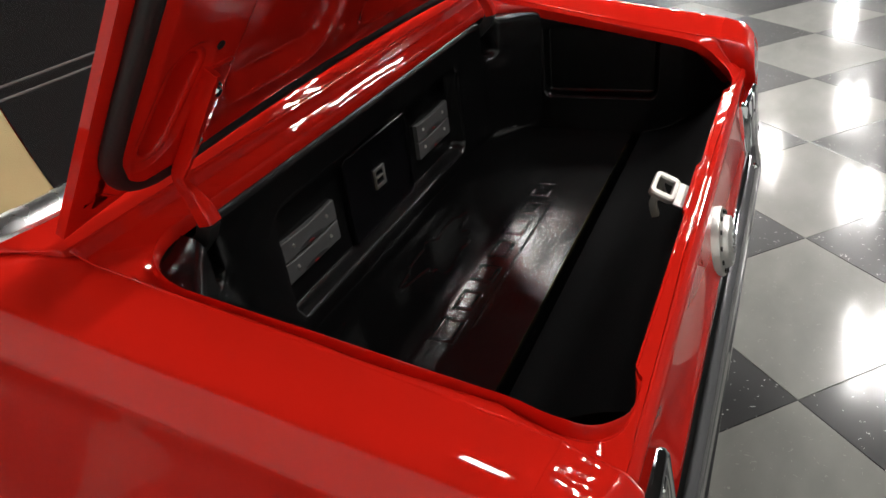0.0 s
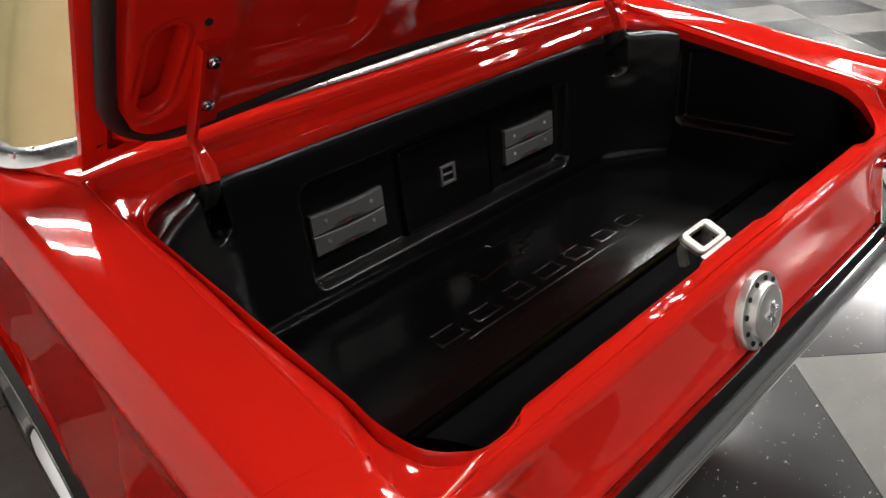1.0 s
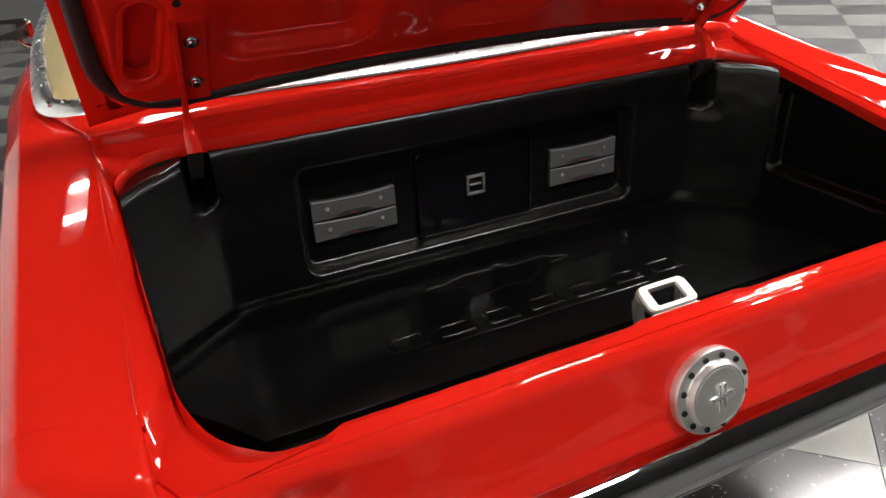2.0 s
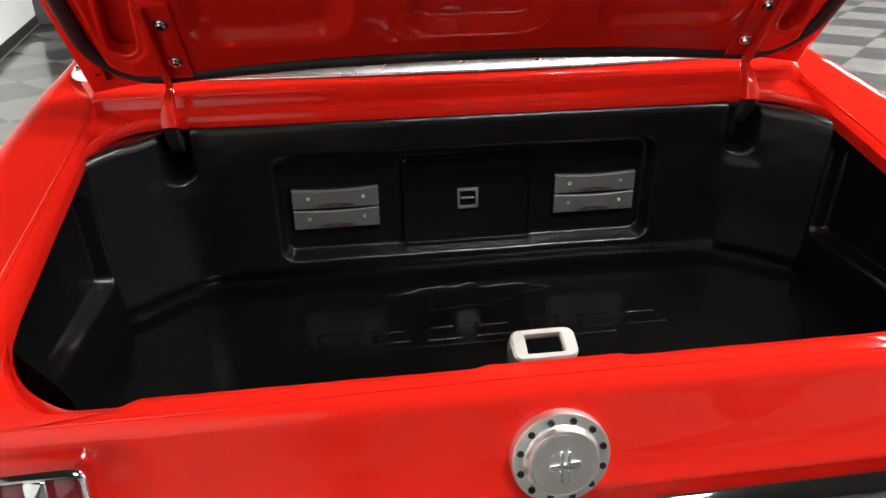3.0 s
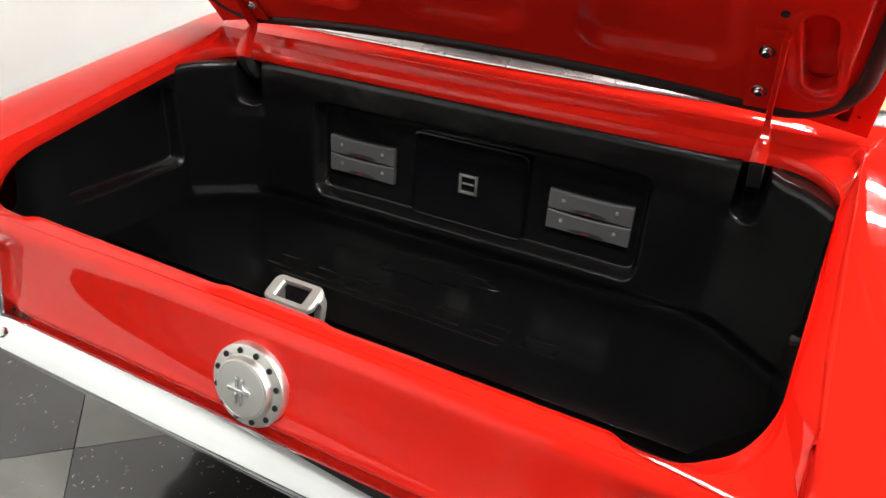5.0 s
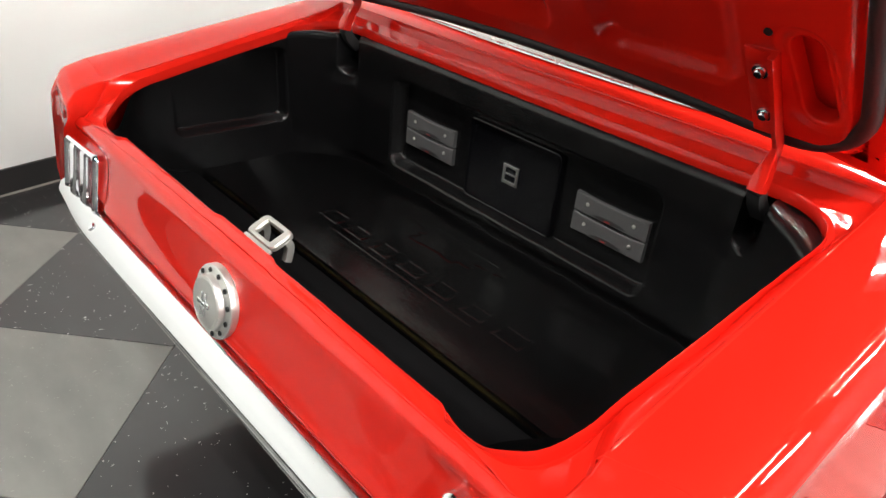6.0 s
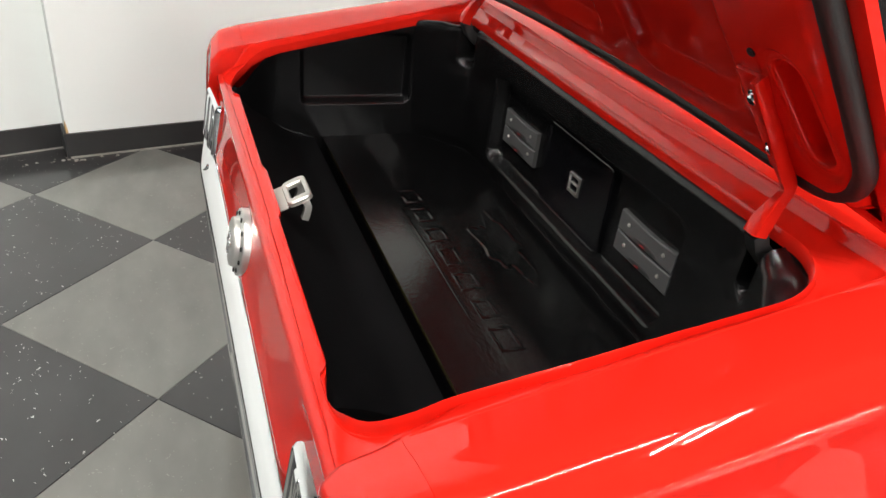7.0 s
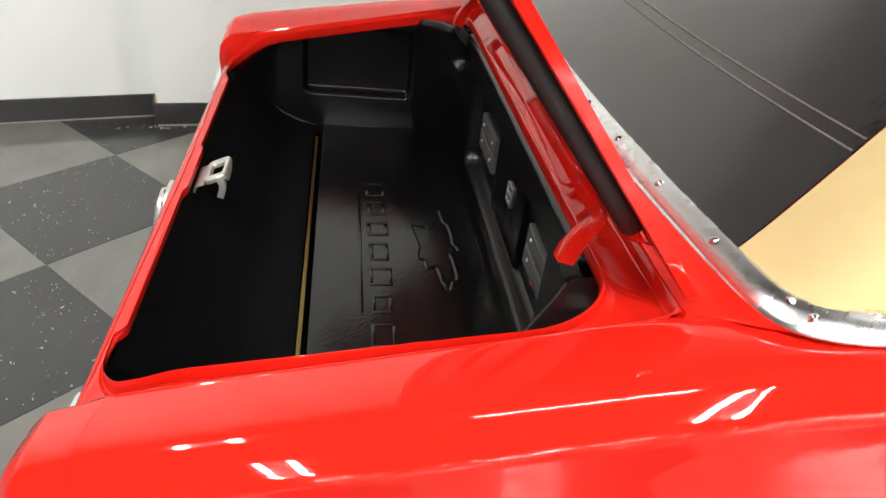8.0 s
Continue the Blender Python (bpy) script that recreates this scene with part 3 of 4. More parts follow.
def soft_top():
    edge = 0.588
    win = [(x, y) for x, y in BELT if abs(x) < edge - 0.01 and y < 0.2]
    ye = interp([(a, b) for a, b in HALF if b < 0.2], edge)
    win = [(-edge, ye)] + win + [(edge, ye)]
    n = 16
    lim = 0.86
    for name, pts, t0, t1, mat, label in (("rear_window", win, 0.0, lim, WINDOW, "dark reflective plastic rear window"),):
        bm = bmesh.new()
        rows = []
        for x, y in pts:
            rows.append([Vector(top_point(x, y, lerp(t0, t1, k / n))) - Vector((0, 0.003, -0.0)) for k in range(n + 1)])
        grid(bm, rows)
        window = part(name, bm, mat, car, label, sharp=60)
        for off in (0.285, 0.322):
            bm = bmesh.new()
            tube(bm, [Vector(top_point(x * 0.995, y, off + 0.02 * x)) + Vector((0, -0.0035, 0.0005)) for x, y in win], 0.0016, 6)
            part("window_seam", bm, SEAM, window, "pale welded seam across the window")
    bm = bmesh.new()
    for s in (-1, 1):
        pts = [(s * edge, ye)] + [(s * x, y) for x, y in HALF if x >= edge + 0.005]
        grid(bm, [[top_point(x, y, k / n) for k in range(n + 1)] for x, y in pts])
    grid(bm, [[top_point(x, y, lerp(lim, 1, k / 3)) for k in range(4)] for x, y in win])
    # roof
    ring = [top_point(x, y, 1.0) for x, y in BELT]
    m = len(ring) // 2
    grid(bm, [[Vector((lerp(ring[k][0], ring[-1 - k][0], j / 10), ring[k][1], ring[k][2] + 0.03 * math.sin(math.pi * j / 10) * smooth(0.4, 0.9, ring[k][1]))) for j in range(11)] for k in range(m + 1)])
    bmesh.ops.remove_doubles(bm, verts=bm.verts[:], dist=0.0005)
    return part("soft_top", bm, CANVAS, car, "tan canvas soft top", sharp=60)


soft_top()


def front_half():
    """The plain closed front of the car: hood, nose and windshield."""
    bm = bmesh.new()
    rows = []
    for k in range(29):
        y = lerp(2.28, 3.86, k / 28)
        drop = smooth(3.5, 3.86, y) ** 2 * 0.38
        rows.append([(0.725 * u, y, 0.955 + 0.045 * (1 - u * u) * smooth(3.86, 3.3, y) - 0.03 * smooth(2.3, 3.7, y) - drop) for u in [j / 10 - 1 for j in range(21)]])
    last = rows[-1]
    rows.append([(x, 3.84, 0.40) for x, y, z in last])
    grid(bm, rows)
    part("hood", bm, RED, car, sharp=50)
    bm = bmesh.new()
    grid(bm, [[(lerp(0.50, 0.72, t) * u, lerp(1.92, 2.36, t) - 0.06 * u * u * t, lerp(1.30, 0.965, t) + 0.025 * (1 - u * u) * (1 - t)) for u in [j / 8 - 1 for j in range(17)]] for t in [k / 8 for k in range(9)]])
    part("windshield", bm, WINDOW, car, "dark windshield")
    bm = bmesh.new()
    box(bm, 0, 1.75, 0.27, 1.5, 4.0, 0.02)
    part("underbody", bm, DARK, car)


front_half()


def side_mirror(s):
    m = pose(s * 0.862, 1.45, 0.935, 0, 0, 0)
    bm = bmesh.new()
    box(bm, 0, 0, 0.030, 0.115, 0.045, 0.062, m=m, bevel=0.018, seg=4)
    mirror = part("side_mirror", bm, CHROME, car, "oblong chrome side mirror")
    bm = bmesh.new()
    box(bm, 0, -0.0235, 0.030, 0.092, 0.003, 0.042, m=m, bevel=0.0014)
    part("mirror_glass", bm, WINDOW, mirror, "dark mirror glass")
    bm = bmesh.new()
    tube(bm, [m @ Vector(p) for p in ((0, 0.01, 0.004), (-s * 0.02, 0.012, -0.022), (-s * 0.06, 0.016, -0.040))], 0.009, 10)
    part("stem", bm, CHROME, mirror)


for s in (-1, 1):
    side_mirror(s)

# ---- trunk lid ----
LID_O, LID_V, LID_N = Vector((0, 0.033, 0.977)), Vector((0, -0.635, 0.772)), Vector((0, -0.772, -0.635))
LID_V.normalize(), LID_N.normalize()
LID_L = 0.67


def lid(u, v, n=0.0):
    """A point of the open lid: across, up along it, and out of its inner face."""
    return LID_O + Vector((u, 0, 0)) + LID_V * v + LID_N * n


def lid_edge(u):
    """The lid's front edge, drawn in towards the middle."""
    return 0.066 - 0.066 * (min(abs(u), 0.654) / 0.654) ** 2.6


def trunk_lid():
    bm = bmesh.new()
    nu, nv = 48, 26
    rows = []
    for i in range(nu + 1):
        u = lerp(-0.654, 0.654, i / nu)
        row = []
        e = lid_edge(u)
        for j in range(nv + 1):
            v = lerp(e, LID_L, j / nv)
            row.append(lid(u, v, -0.012 - 0.012 * math.sin(math.pi * j / nv) * (1 - (u / 0.66) ** 2)))
        rows.append(row)
    top = grid(bm, rows)
    # folded rim
    loop = [top[i][0] for i in range(nu + 1)] + [top[nu][j] for j in range(1, nv + 1)] + [top[i][nv] for i in range(nu - 1, -1, -1)] + [top[0][j] for j in range(nv - 1, 0, -1)]
    cu, cv = 0.0, LID_L / 2
    prev = loop
    for d, n in ((0.0, 0.006), (0.004, 0.0075), (0.02, 0.0075), (0.034, 0.008)):
        ring = []
        for v in loop:
            p = v.co - LID_O
            u, vv = p.x, p.dot(LID_V)
            u2 = u - math.copysign(min(d, abs(u)), u) * (1 if abs(u) > 0.6 else abs(u) / 0.6)
            v2 = vv + d * (1 if vv < cv else -1) * (1 if min(abs(vv - lid_edge(u)), abs(vv - LID_L)) < 0.05 else 0)
            ring.append(bm.verts.new(lid(u2, v2, n - 0.006)))
        for k in range(len(loop)):
            bm.faces.new((prev[k], prev[(k + 1) % len(loop)], ring[(k + 1) % len(loop)], ring[k]))
        prev = ring
    lid_ob = part("trunk_lid", bm, RED, car, "open red trunk lid", sharp=50)
    # inner frame with pressed panels
    bm = bmesh.new()
    rows = []
    nu, nv = 330, 200
    for i in range(nu + 1):
        u = lerp(-0.615, 0.615, i / nu)
        lo = max(0.045, lid_edge(u) + 0.012)
        rows.append([(u, lerp(lo, LID_L - 0.03, j / nv)) for j in range(nv + 1)])
    vs = [[bm.verts.new(lid(u, v, lid_relief(u, v))) for u, v in r] for r in rows]
    for i in range(nu):
        for j in range(nv):
            u, v = (rows[i][j][0] + rows[i + 1][j + 1][0]) / 2, (rows[i][j][1] + rows[i + 1][j + 1][1]) / 2
            if pill(abs(u) + 0.16 * (v - 0.185), v, 0.556, 0.185, 0.027, 0.079, 0.027, 0.0005) < 0.5:
                bm.faces.new((vs[i][j], vs[i][j + 1], vs[i + 1][j + 1], vs[i + 1][j]))
    part("inner_panel", bm, RED, lid_ob, "pressed red inner panel", sharp=60)
    # holes above the hinge plates
    for u in (-0.502, 0.502):
        bm = bmesh.new()
        cyl(bm, 0.0058, 0.0058, 0.004, Matrix.Translation(lid(u, 0.258, 0.0195)) @ LID_N.to_track_quat("Z", "Y").to_matrix().to_4x4(), 16)
        part("hole", bm, DARK, lid_ob, "dark drain hole")
    # weatherstrip
    pts = []
    for k in range(41):
        u = lerp(-0.52, 0.52, k / 40)
        pts.append((u, 0.048 + 0.030 * (1 - (abs(u) / 0.52) ** 2)))
    right = [(0.52 + 0.105 * math.sin(a), 0.048 + 0.105 - 0.105 * math.cos(a)) for a in [math.pi / 2 * k / 10 for k in range(1, 11)]]
    side = [(0.626, v) for v in (0.22, 0.30, 0.40, 0.50)]
    topr = [(0.626 - 0.08 + 0.08 * math.cos(a), 0.56 + 0.08 * math.sin(a)) for a in [math.pi / 2 * k / 8 for k in range(0, 9)]]
    loop = pts + right + side + topr + [(-u, v) for u, v in reversed(topr)] + [(-u, v) for u, v in reversed(side)] + [(-u, v) for u, v in reversed(right)]
    bm = bmesh.new()
    tube(bm, [lid(u, v, 0.010) for u, v in loop], 0.0125, seg=16, closed=True)
    part("weatherstrip", bm, RUBBER, lid_ob, "black rubber weatherstrip", sharp=70)
    # side slots with a rolled lip
    for s in (-1, 1):
        rows = []
        for k in range(40):
            a = 2 * math.pi * k / 40
            c, q = math.cos(a), math.sin(a)
            cv = 0.185 + (0.052 if q > 0 else -0.052)
            rows.append([lid(s * (0.556 + (0.022 + o) * c - 0.16 * (cv - 0.185)), cv + (0.022 + o) * q, n) for o, n in ((0.011, 0.0150), (0.008, 0.0163), (0.0035, 0.0165), (0.001, 0.0155), (0.0, 0.0135), (-0.001, 0.009), (-0.001, -0.009))])
        bm = bmesh.new()
        grid(bm, rows, closed_u=True)
        part("slot", bm, RED, lid_ob, "lightening slot with a rolled lip", sharp=70)
    return lid_ob


def pill(u, v, cu, cv, hu, hv, r, soft):
    """1 inside a rounded rectangle, falling to 0 over the width soft."""
    du, dv = max(abs(u - cu) - (hu - r), 0), max(abs(v - cv) - (hv - r), 0)
    return 1 - smooth(r - soft, r, math.hypot(du, dv))


def lid_relief(u, v):
    h = 0.020
    au = abs(u)
    h -= 0.014 * (1 - smooth(0.0, 0.02, v - max(0.045, lid_edge(u) + 0.012)))
    h -= 0.014 * smooth(0.595, 0.612, au)
    h -= 0.019 * pill(au, v, 0.331, 0.262, 0.134, 0.138, 0.060, 0.042)
    h -= 0.017 * pill(au, v, 0.0, 0.268, 0.128, 0.138, 0.060, 0.042)
    h -= 0.014 * pill(au, v, 0.30, 0.52, 0.21, 0.09, 0.05, 0.03)
    h -= 0.004 * pill(au + 0.16 * (v - 0.185), v, 0.556, 0.185, 0.040, 0.092, 0.040, 0.008)
    h += 0.0012 * noise.noise((u * 14, v * 14, 7)) * smooth(0.05, 0.12, v)
    return h


LID = trunk_lid()


def strap(bm, pts, wide, thick, axis=Vector((1, 0, 0))):
    """A bent flat bar through pts, wide along the axis."""
    rows = []
    for i, p in enumerate(pts):
        a, b = Vector(pts[max(i - 1, 0)]), Vector(pts[min(i + 1, len(pts) - 1)])
        d = (b - a).normalized()
        n = d.cross(axis).normalized()
        p = Vector(p)
        w = wide / 2
        rows.append([p + axis * x * w + n * y * thick / 2 for x, y in ((-1, -0.6), (-0.9, -1), (0.9, -1), (1, -0.6), (1, 0.6), (0.9, 1), (-0.9, 1), (-1, 0.6))])
    vs = grid(bm, rows, closed_v=True)
    bm.faces.new(vs[0]), bm.faces.new(vs[-1])


for s in (-1, 1):
    bm = bmesh.new()
    x0 = s * 0.492
    strap(bm, [lid(x0, 0.228, 0.0225), lid(x0, 0.15, 0.0225), lid(x0, 0.062, 0.0225)], 0.044, 0.005)
    p = smooth_path([lid(x0 + s * 0.0195, 0.228, 0.026), lid(x0 + s * 0.0195, 0.15, 0.029), lid(x0 + s * 0.0195, 0.09, 0.032), lid(x0 + s * 0.020, 0.052, 0.034), (s * 0.514, -0.041, 0.972), (s * 0.515, -0.053, 0.951), (s * 0.515, -0.058, 0.934)], 5)
    m = len(p)
    rows = []
    for k, q in enumerate(p):
        a, b = Vector(p[max(k - 1, 0)]), Vector(p[min(k + 1, m - 1)])
        d = (b - a).normalized()
        nn = Vector((1, 0, 0)).cross(d).normalized()
        grow = smooth(0.45, 0.85, k / m)
        w, h = lerp(0.0045, 0.0115, grow), lerp(0.010, 0.0125, grow)
        q = Vector(q)
        rows.append([q + Vector((u * w, 0, 0)) + nn * v * h for u, v in ((-1, -0.8), (-0.7, -1), (0.7, -1), (1, -0.8), (1, 0.8), (0.7, 1), (-0.7, 1), (-1, 0.8))])
    vs = grid(bm, rows, closed_v=True)
    bm.faces.new(vs[0]), bm.faces.new(vs[-1])
    arm = part("hinge_arm", bm, RED, LID, "red painted hinge arm", sharp=40)
    bm = bmesh.new()
    strap(bm, [(s * 0.515, -0.056, 0.936), (s * 0.516, -0.046, 0.915), (s * 0.516, -0.02, 0.89)], 0.022, 0.022)
    part("hinge_foot", bm, RUBBER, arm, "black lower end of the hinge arm")
    for v in (0.103, 0.189):
        bm = bmesh.new()
        c = lid(s * 0.490, v, 0.025)
        z = LID_N
        m = Matrix.Translation(c) @ z.to_track_quat("Z", "Y").to_matrix().to_4x4()
        rotate_profile(bm, [(0.0, 0.008), (0.006, 0.0076), (0.0078, 0.005), (0.0078, 0.002), (0.0115, 0.0018), (0.0118, 0.0)], m, 12)
        part("bolt", bm, CHROME, arm, "bright steel bolt")

# ---- trunk lining ----
FLOOR_Z = 0.607


def back_panel():
    """The vinyl-wrapped panel at the front of the trunk, with its amplifier recess and angled corners."""
    bm = bmesh.new()
    rows = []
    nx, nz = 320, 110
    for i in range(nx + 1):
        x = lerp(-0.634, 0.634, i / nx)
        ax = abs(x)
        d = ax - 0.50
        corner = 0.86 * (0.5 * (d + math.sqrt(d * d + 0.0006)) - 0.0006)
        lip = -0.006 if ax < 0.53 else -0.122 + math.sqrt(max(0.0, 0.114 ** 2 - (min(ax, 0.634) - 0.536) ** 2))
        ztop = rim_z(min(lip, -0.022)) - 0.008 - 0.005 * smooth(0.53, 0.57, ax)
        row = []
        for j in range(nz + 1):
            s = j / nz
            roll = 0.016
            z = lerp(FLOOR_Z - 0.02, ztop - roll, min(1.0, s / 0.85))
            y = -0.026 - corner
            y += 0.036 * pill(x, z, 0, 0.755, 0.364, 0.107, 0.03, 0.013)
            y += 0.010 * smooth(0.64, 0.61, z)
            y += 0.055 * pill(ax, z, 0.516, 0.905, 0.024, 0.080, 0.022, 0.009)
            y += 0.003 * pill(ax, z, 0.518, 0.825, 0.05, 0.03, 0.03, 0.03)
            y += 0.0016 * noise.noise((x * 9, z * 9, 1)) + 0.0005 * noise.noise((x * 40, z * 40, 5))
            if s > 0.85:
                a = (s - 0.85) / 0.15
                if a < 0.6:
                    z += roll * math.sin(math.pi / 2 * a / 0.6)
                    y += roll * (1 - math.cos(math.pi / 2 * a / 0.6))
                else:
                    z += roll - 0.003 * (a - 0.6) / 0.4
                    y = lerp(y + roll, max(lip, y + roll), (a - 0.6) / 0.4)
            row.append((x, y, z))
        rows.append(row)
    grid(bm, rows)
    return part("back_panel", bm, VINYL, car, "black vinyl back panel of the trunk", sharp=80)


def side_panel(s):
    bm = bmesh.new()
    rows = []
    ny, nz = 140, 90
    for i in range(ny + 1):
        y = lerp(-0.112, -0.61, i / ny)
        row = []
        for j in range(nz + 1):
            t = j / nz
            top = rim_z(max(y, -0.589)) - 0.012
            z = lerp(FLOOR_Z - 0.09, top, t)
            x = 0.636 - 0.014 * (1 - t) - 0.10 * smooth(-0.48, -0.60, y) ** 1.5
            x += 0.030 * pill(y, z, -0.288, 0.783, 0.144, 0.090, 0.02, 0.010)
            x += 0.0012 * noise.noise((y * 9, z * 9, 4 + s))
            row.append((s * x, y, z))
        rows.append(row)
    grid(bm, rows)
    part("side_panel", bm, VINYL, car, "black vinyl side panel of the trunk", sharp=80)


def floor_board():
    bm = bmesh.new()
    rows = []
    for i in range(161):
        x = lerp(-0.64, 0.64, i / 160)
        rows.append([(x, lerp(-0.376, 0.0, j / 60), FLOOR_Z + 0.0008 * noise.noise((x * 6, j * 0.12, 2))) for j in range(61)])
    vs = grid(bm, rows)
    edge = [v[0] for v in vs]
    low = [bm.verts.new((v.co.x, v.co.y, FLOOR_Z - 0.075)) for v in edge]
    for k in range(len(edge) - 1):
        bm.faces.new((edge[k], low[k], low[k + 1], edge[k + 1]))
    return part("floor_board", bm, VINYL_FLOOR, car, "black vinyl trunk floor with embossed lettering shapes", sharp=60)


def rear_lining():
    bm = bmesh.new()
    rows = []
    for i in range(61):
        x = lerp(-0.62, 0.62, i / 60)
        rows.append([(x, y, z + 0.001 * noise.noise((x * 7, y * 9, 3))) for y, z in ((-0.608, 0.757), (-0.592, 0.747), (-0.570, 0.72), (-0.53, 0.675), (-0.48, 0.635), (-0.44, 0.617), (-0.410, 0.610), (-0.3985, 0.605), (-0.397, 0.532), (-0.37, 0.530))])
    grid(bm, rows)
    part("rear_lining", bm, VINYL_MATT, car, "black vinyl lining under the rear lip", sharp=60)


back_panel()
for s in (-1, 1):
    side_panel(s)
FLOOR_BOARD = floor_board()
rear_lining()
bm = bmesh.new()
box(bm, 0, -0.3925, 0.577, 1.22, 0.007, 0.004)
part("floor_edge", bm, WOOD, FLOOR_BOARD, "raw yellowish board edge")


def embossing():
    """Plain raised shapes where the floor is embossed: seven blocks of bars over a rule, and an emblem outline."""
    bm = bmesh.new()
    z = FLOOR_Z - 0.0022
    for k in range(7):
        x = lerp(-0.262, 0.272, k / 6)
        w, d = 0.058 - 0.005 * (k % 3), 0.048 - 0.006 * (k % 2)
        for e in (-1, 1):
            box(bm, x + e * w / 2, -0.247, z, 0.0115, d, 0.006, bevel=0.0029, seg=3)
            box(bm, x, -0.247 + e * (d / 2 - 0.0055), z, w, 0.0105, 0.006, bevel=0.0029, seg=3)
    box(bm, -0.02, -0.2845, z, 0.46, 0.0085, 0.006, bevel=0.0029, seg=3)
    part("embossed_band", bm, VINYL_FLOOR, FLOOR_BOARD, "embossed row of plain blocks")
    bm = bmesh.new()
    pts = []
    for k in range(110):
        a = 2 * math.pi * k / 110
        r = 1 + 0.20 * math.sin(3 * a + 0.5) + 0.15 * math.sin(5 * a) + 0.10 * math.sin(9 * a + 1) + 0.05 * math.sin(14 * a)
        pts.append((-0.02 + 0.115 * math.cos(a) * r, -0.125 + 0.040 * math.sin(a) * r, FLOOR_Z - 0.0058))
    tube(bm, pts, 0.0072, 10, closed=True)
    part("embossed_emblem", bm, VINYL_FLOOR, FLOOR_BOARD, "embossed emblem outline")


embossing()

# centre cover
bm = bmesh.new()
rows = []
for k in range(40):
    a = 2 * math.pi * (k + 0.5) / 40
    c, q = math.cos(a), math.sin(a)
    rows.append([(max(-0.113, min(0.113, c * 9)) + r * c, y, 0.7475 + max(-0.0765, min(0.0765, q * 9)) + r * q) for r, y in ((0.014, 0.018), (0.014, 0.0015), (0.0132, -0.0008), (0.0115, -0.0018), (0.0098, -0.0008), (0.0085, 0.0040), (0.002, 0.0048))])
vs = grid(bm, rows, closed_u=True)
bm.faces.new([v[-1] for v in vs])
COVER = part("centre_cover", bm, GLOSS_BLACK, car, "glossy black centre cover")
bm = bmesh.new()
for cx, cz, sx, sz in ((0.0, 0.766, 0.041, 0.005), (0.0, 0.730, 0.041, 0.006), (-0.018, 0.748, 0.005, 0.041), (0.018, 0.748, 0.005, 0.041), (0.0, 0.749, 0.026, 0.003)):
    box(bm, cx, 0.0034, cz, sx, 0.005, sz, bevel=0.0008)
part("badge", bm, ALU, COVER, "square chrome badge")


def amplifier(x, zc):
    t = thing("amplifier", "grey flat amplifier with a small red and dark badge", "amplifier", group="amplifiers on the trunk's back panel")
    t.location = (x, 0.0, zc + LIFT)
    bm = bmesh.new()
    rows = []
    for i in range(25):
        u = lerp(-0.081, 0.081, i / 24)
        sag = 0.004 * (1 - (u / 0.081) ** 2)
        rows.append([(u, y, z) for y, z in ((0.02, -0.0195), (0.0015, -0.0195 ), (0.0, -0.018), (0.0, 0.0175 - sag), (0.0015, 0.0195 - sag), (0.012, 0.0195 - sag), (0.02, 0.0195))])
    vs = grid(bm, rows)
    bm.faces.new(vs[0]), bm.faces.new(vs[-1])
    part("plate", bm, GREY, t, sharp=30)
    bm = bmesh.new()
    ring = [(0.036 * math.cos(a), -0.0006, -0.0155 + (0.0062 * math.sin(a) if math.sin(a) > 0 else 0.0012 * math.sin(a))) for a in [2 * math.pi * k / 24 for k in range(24)]]
    a = [bm.verts.new(p) for p in ring]
    b = [bm.verts.new((p[0], 0.003, p[2])) for p in ring]
    bm.faces.new(a)
    for k in range(24):
        bm.faces.new((a[k], a[(k + 1) % 24], b[(k + 1) % 24], b[k]))
    badge = part("badge_recess", bm, BADGE_GREY, t, "dark lens-shaped badge recess")
    bm = bmesh.new()
    box(bm, -0.003, -0.002, -0.0145, 0.012, 0.003, 0.0018, bevel=0.0006)
    part("badge", bm, BADGE_RED, badge, "small red enamel badge")
    for u in (-0.052, 0.052):
        bm = bmesh.new()
        rotate_profile(bm, [(0.0, 0.0012), (0.0016, 0.0012), (0.002, 0.0025), (0.0033, 0.0022), (0.004, 0.0)], pose(u, 0.0, 0.001, 90, 0, 0), 12)
        part("screw", bm, ALU, t, "bright screw")
    return t


for x in (-0.254, 0.254):
    for zc in (0.7655, 0.7245):
        amplifier(x, zc)

# latch strap on the rear lip
latch = tagged(new("latch_striker", None), "bare zinc-plated latch striker with a square window", "latch")
latch.location = (0.004, 0, LIFT)
bm = bmesh.new()


def frame_plate(bm, m, w, h, hole_w, hole_h, r, thick):
    n = 32
    rows = []
    for k in range(n):
        a = 2 * math.pi * k / n
        c, s_ = math.cos(a), math.sin(a)

        def sq(hw, hh, rr):
            px, py = max(-hw + rr, min(hw - rr, c * 9)), max(-hh + rr, min(hh - rr, s_ * 9))
            return px + rr * c, py + rr * s_
        ox, oy = sq(w / 2, h / 2, r)
        ix, iy = sq(hole_w / 2, hole_h / 2, 0.002)
        rows.append([m @ Vector(p) for p in ((ox, oy, -thick / 2), (ox, oy, thick * 0.2), (lerp(ox, ix, .15), lerp(oy, iy, .15), thick / 2), (lerp(ox, ix, .85), lerp(oy, iy, .85), thick / 2), (ix, iy, thick * 0.2), (ix, iy, -thick / 2))])
    grid(bm, rows, closed_u=True, closed_v=True)


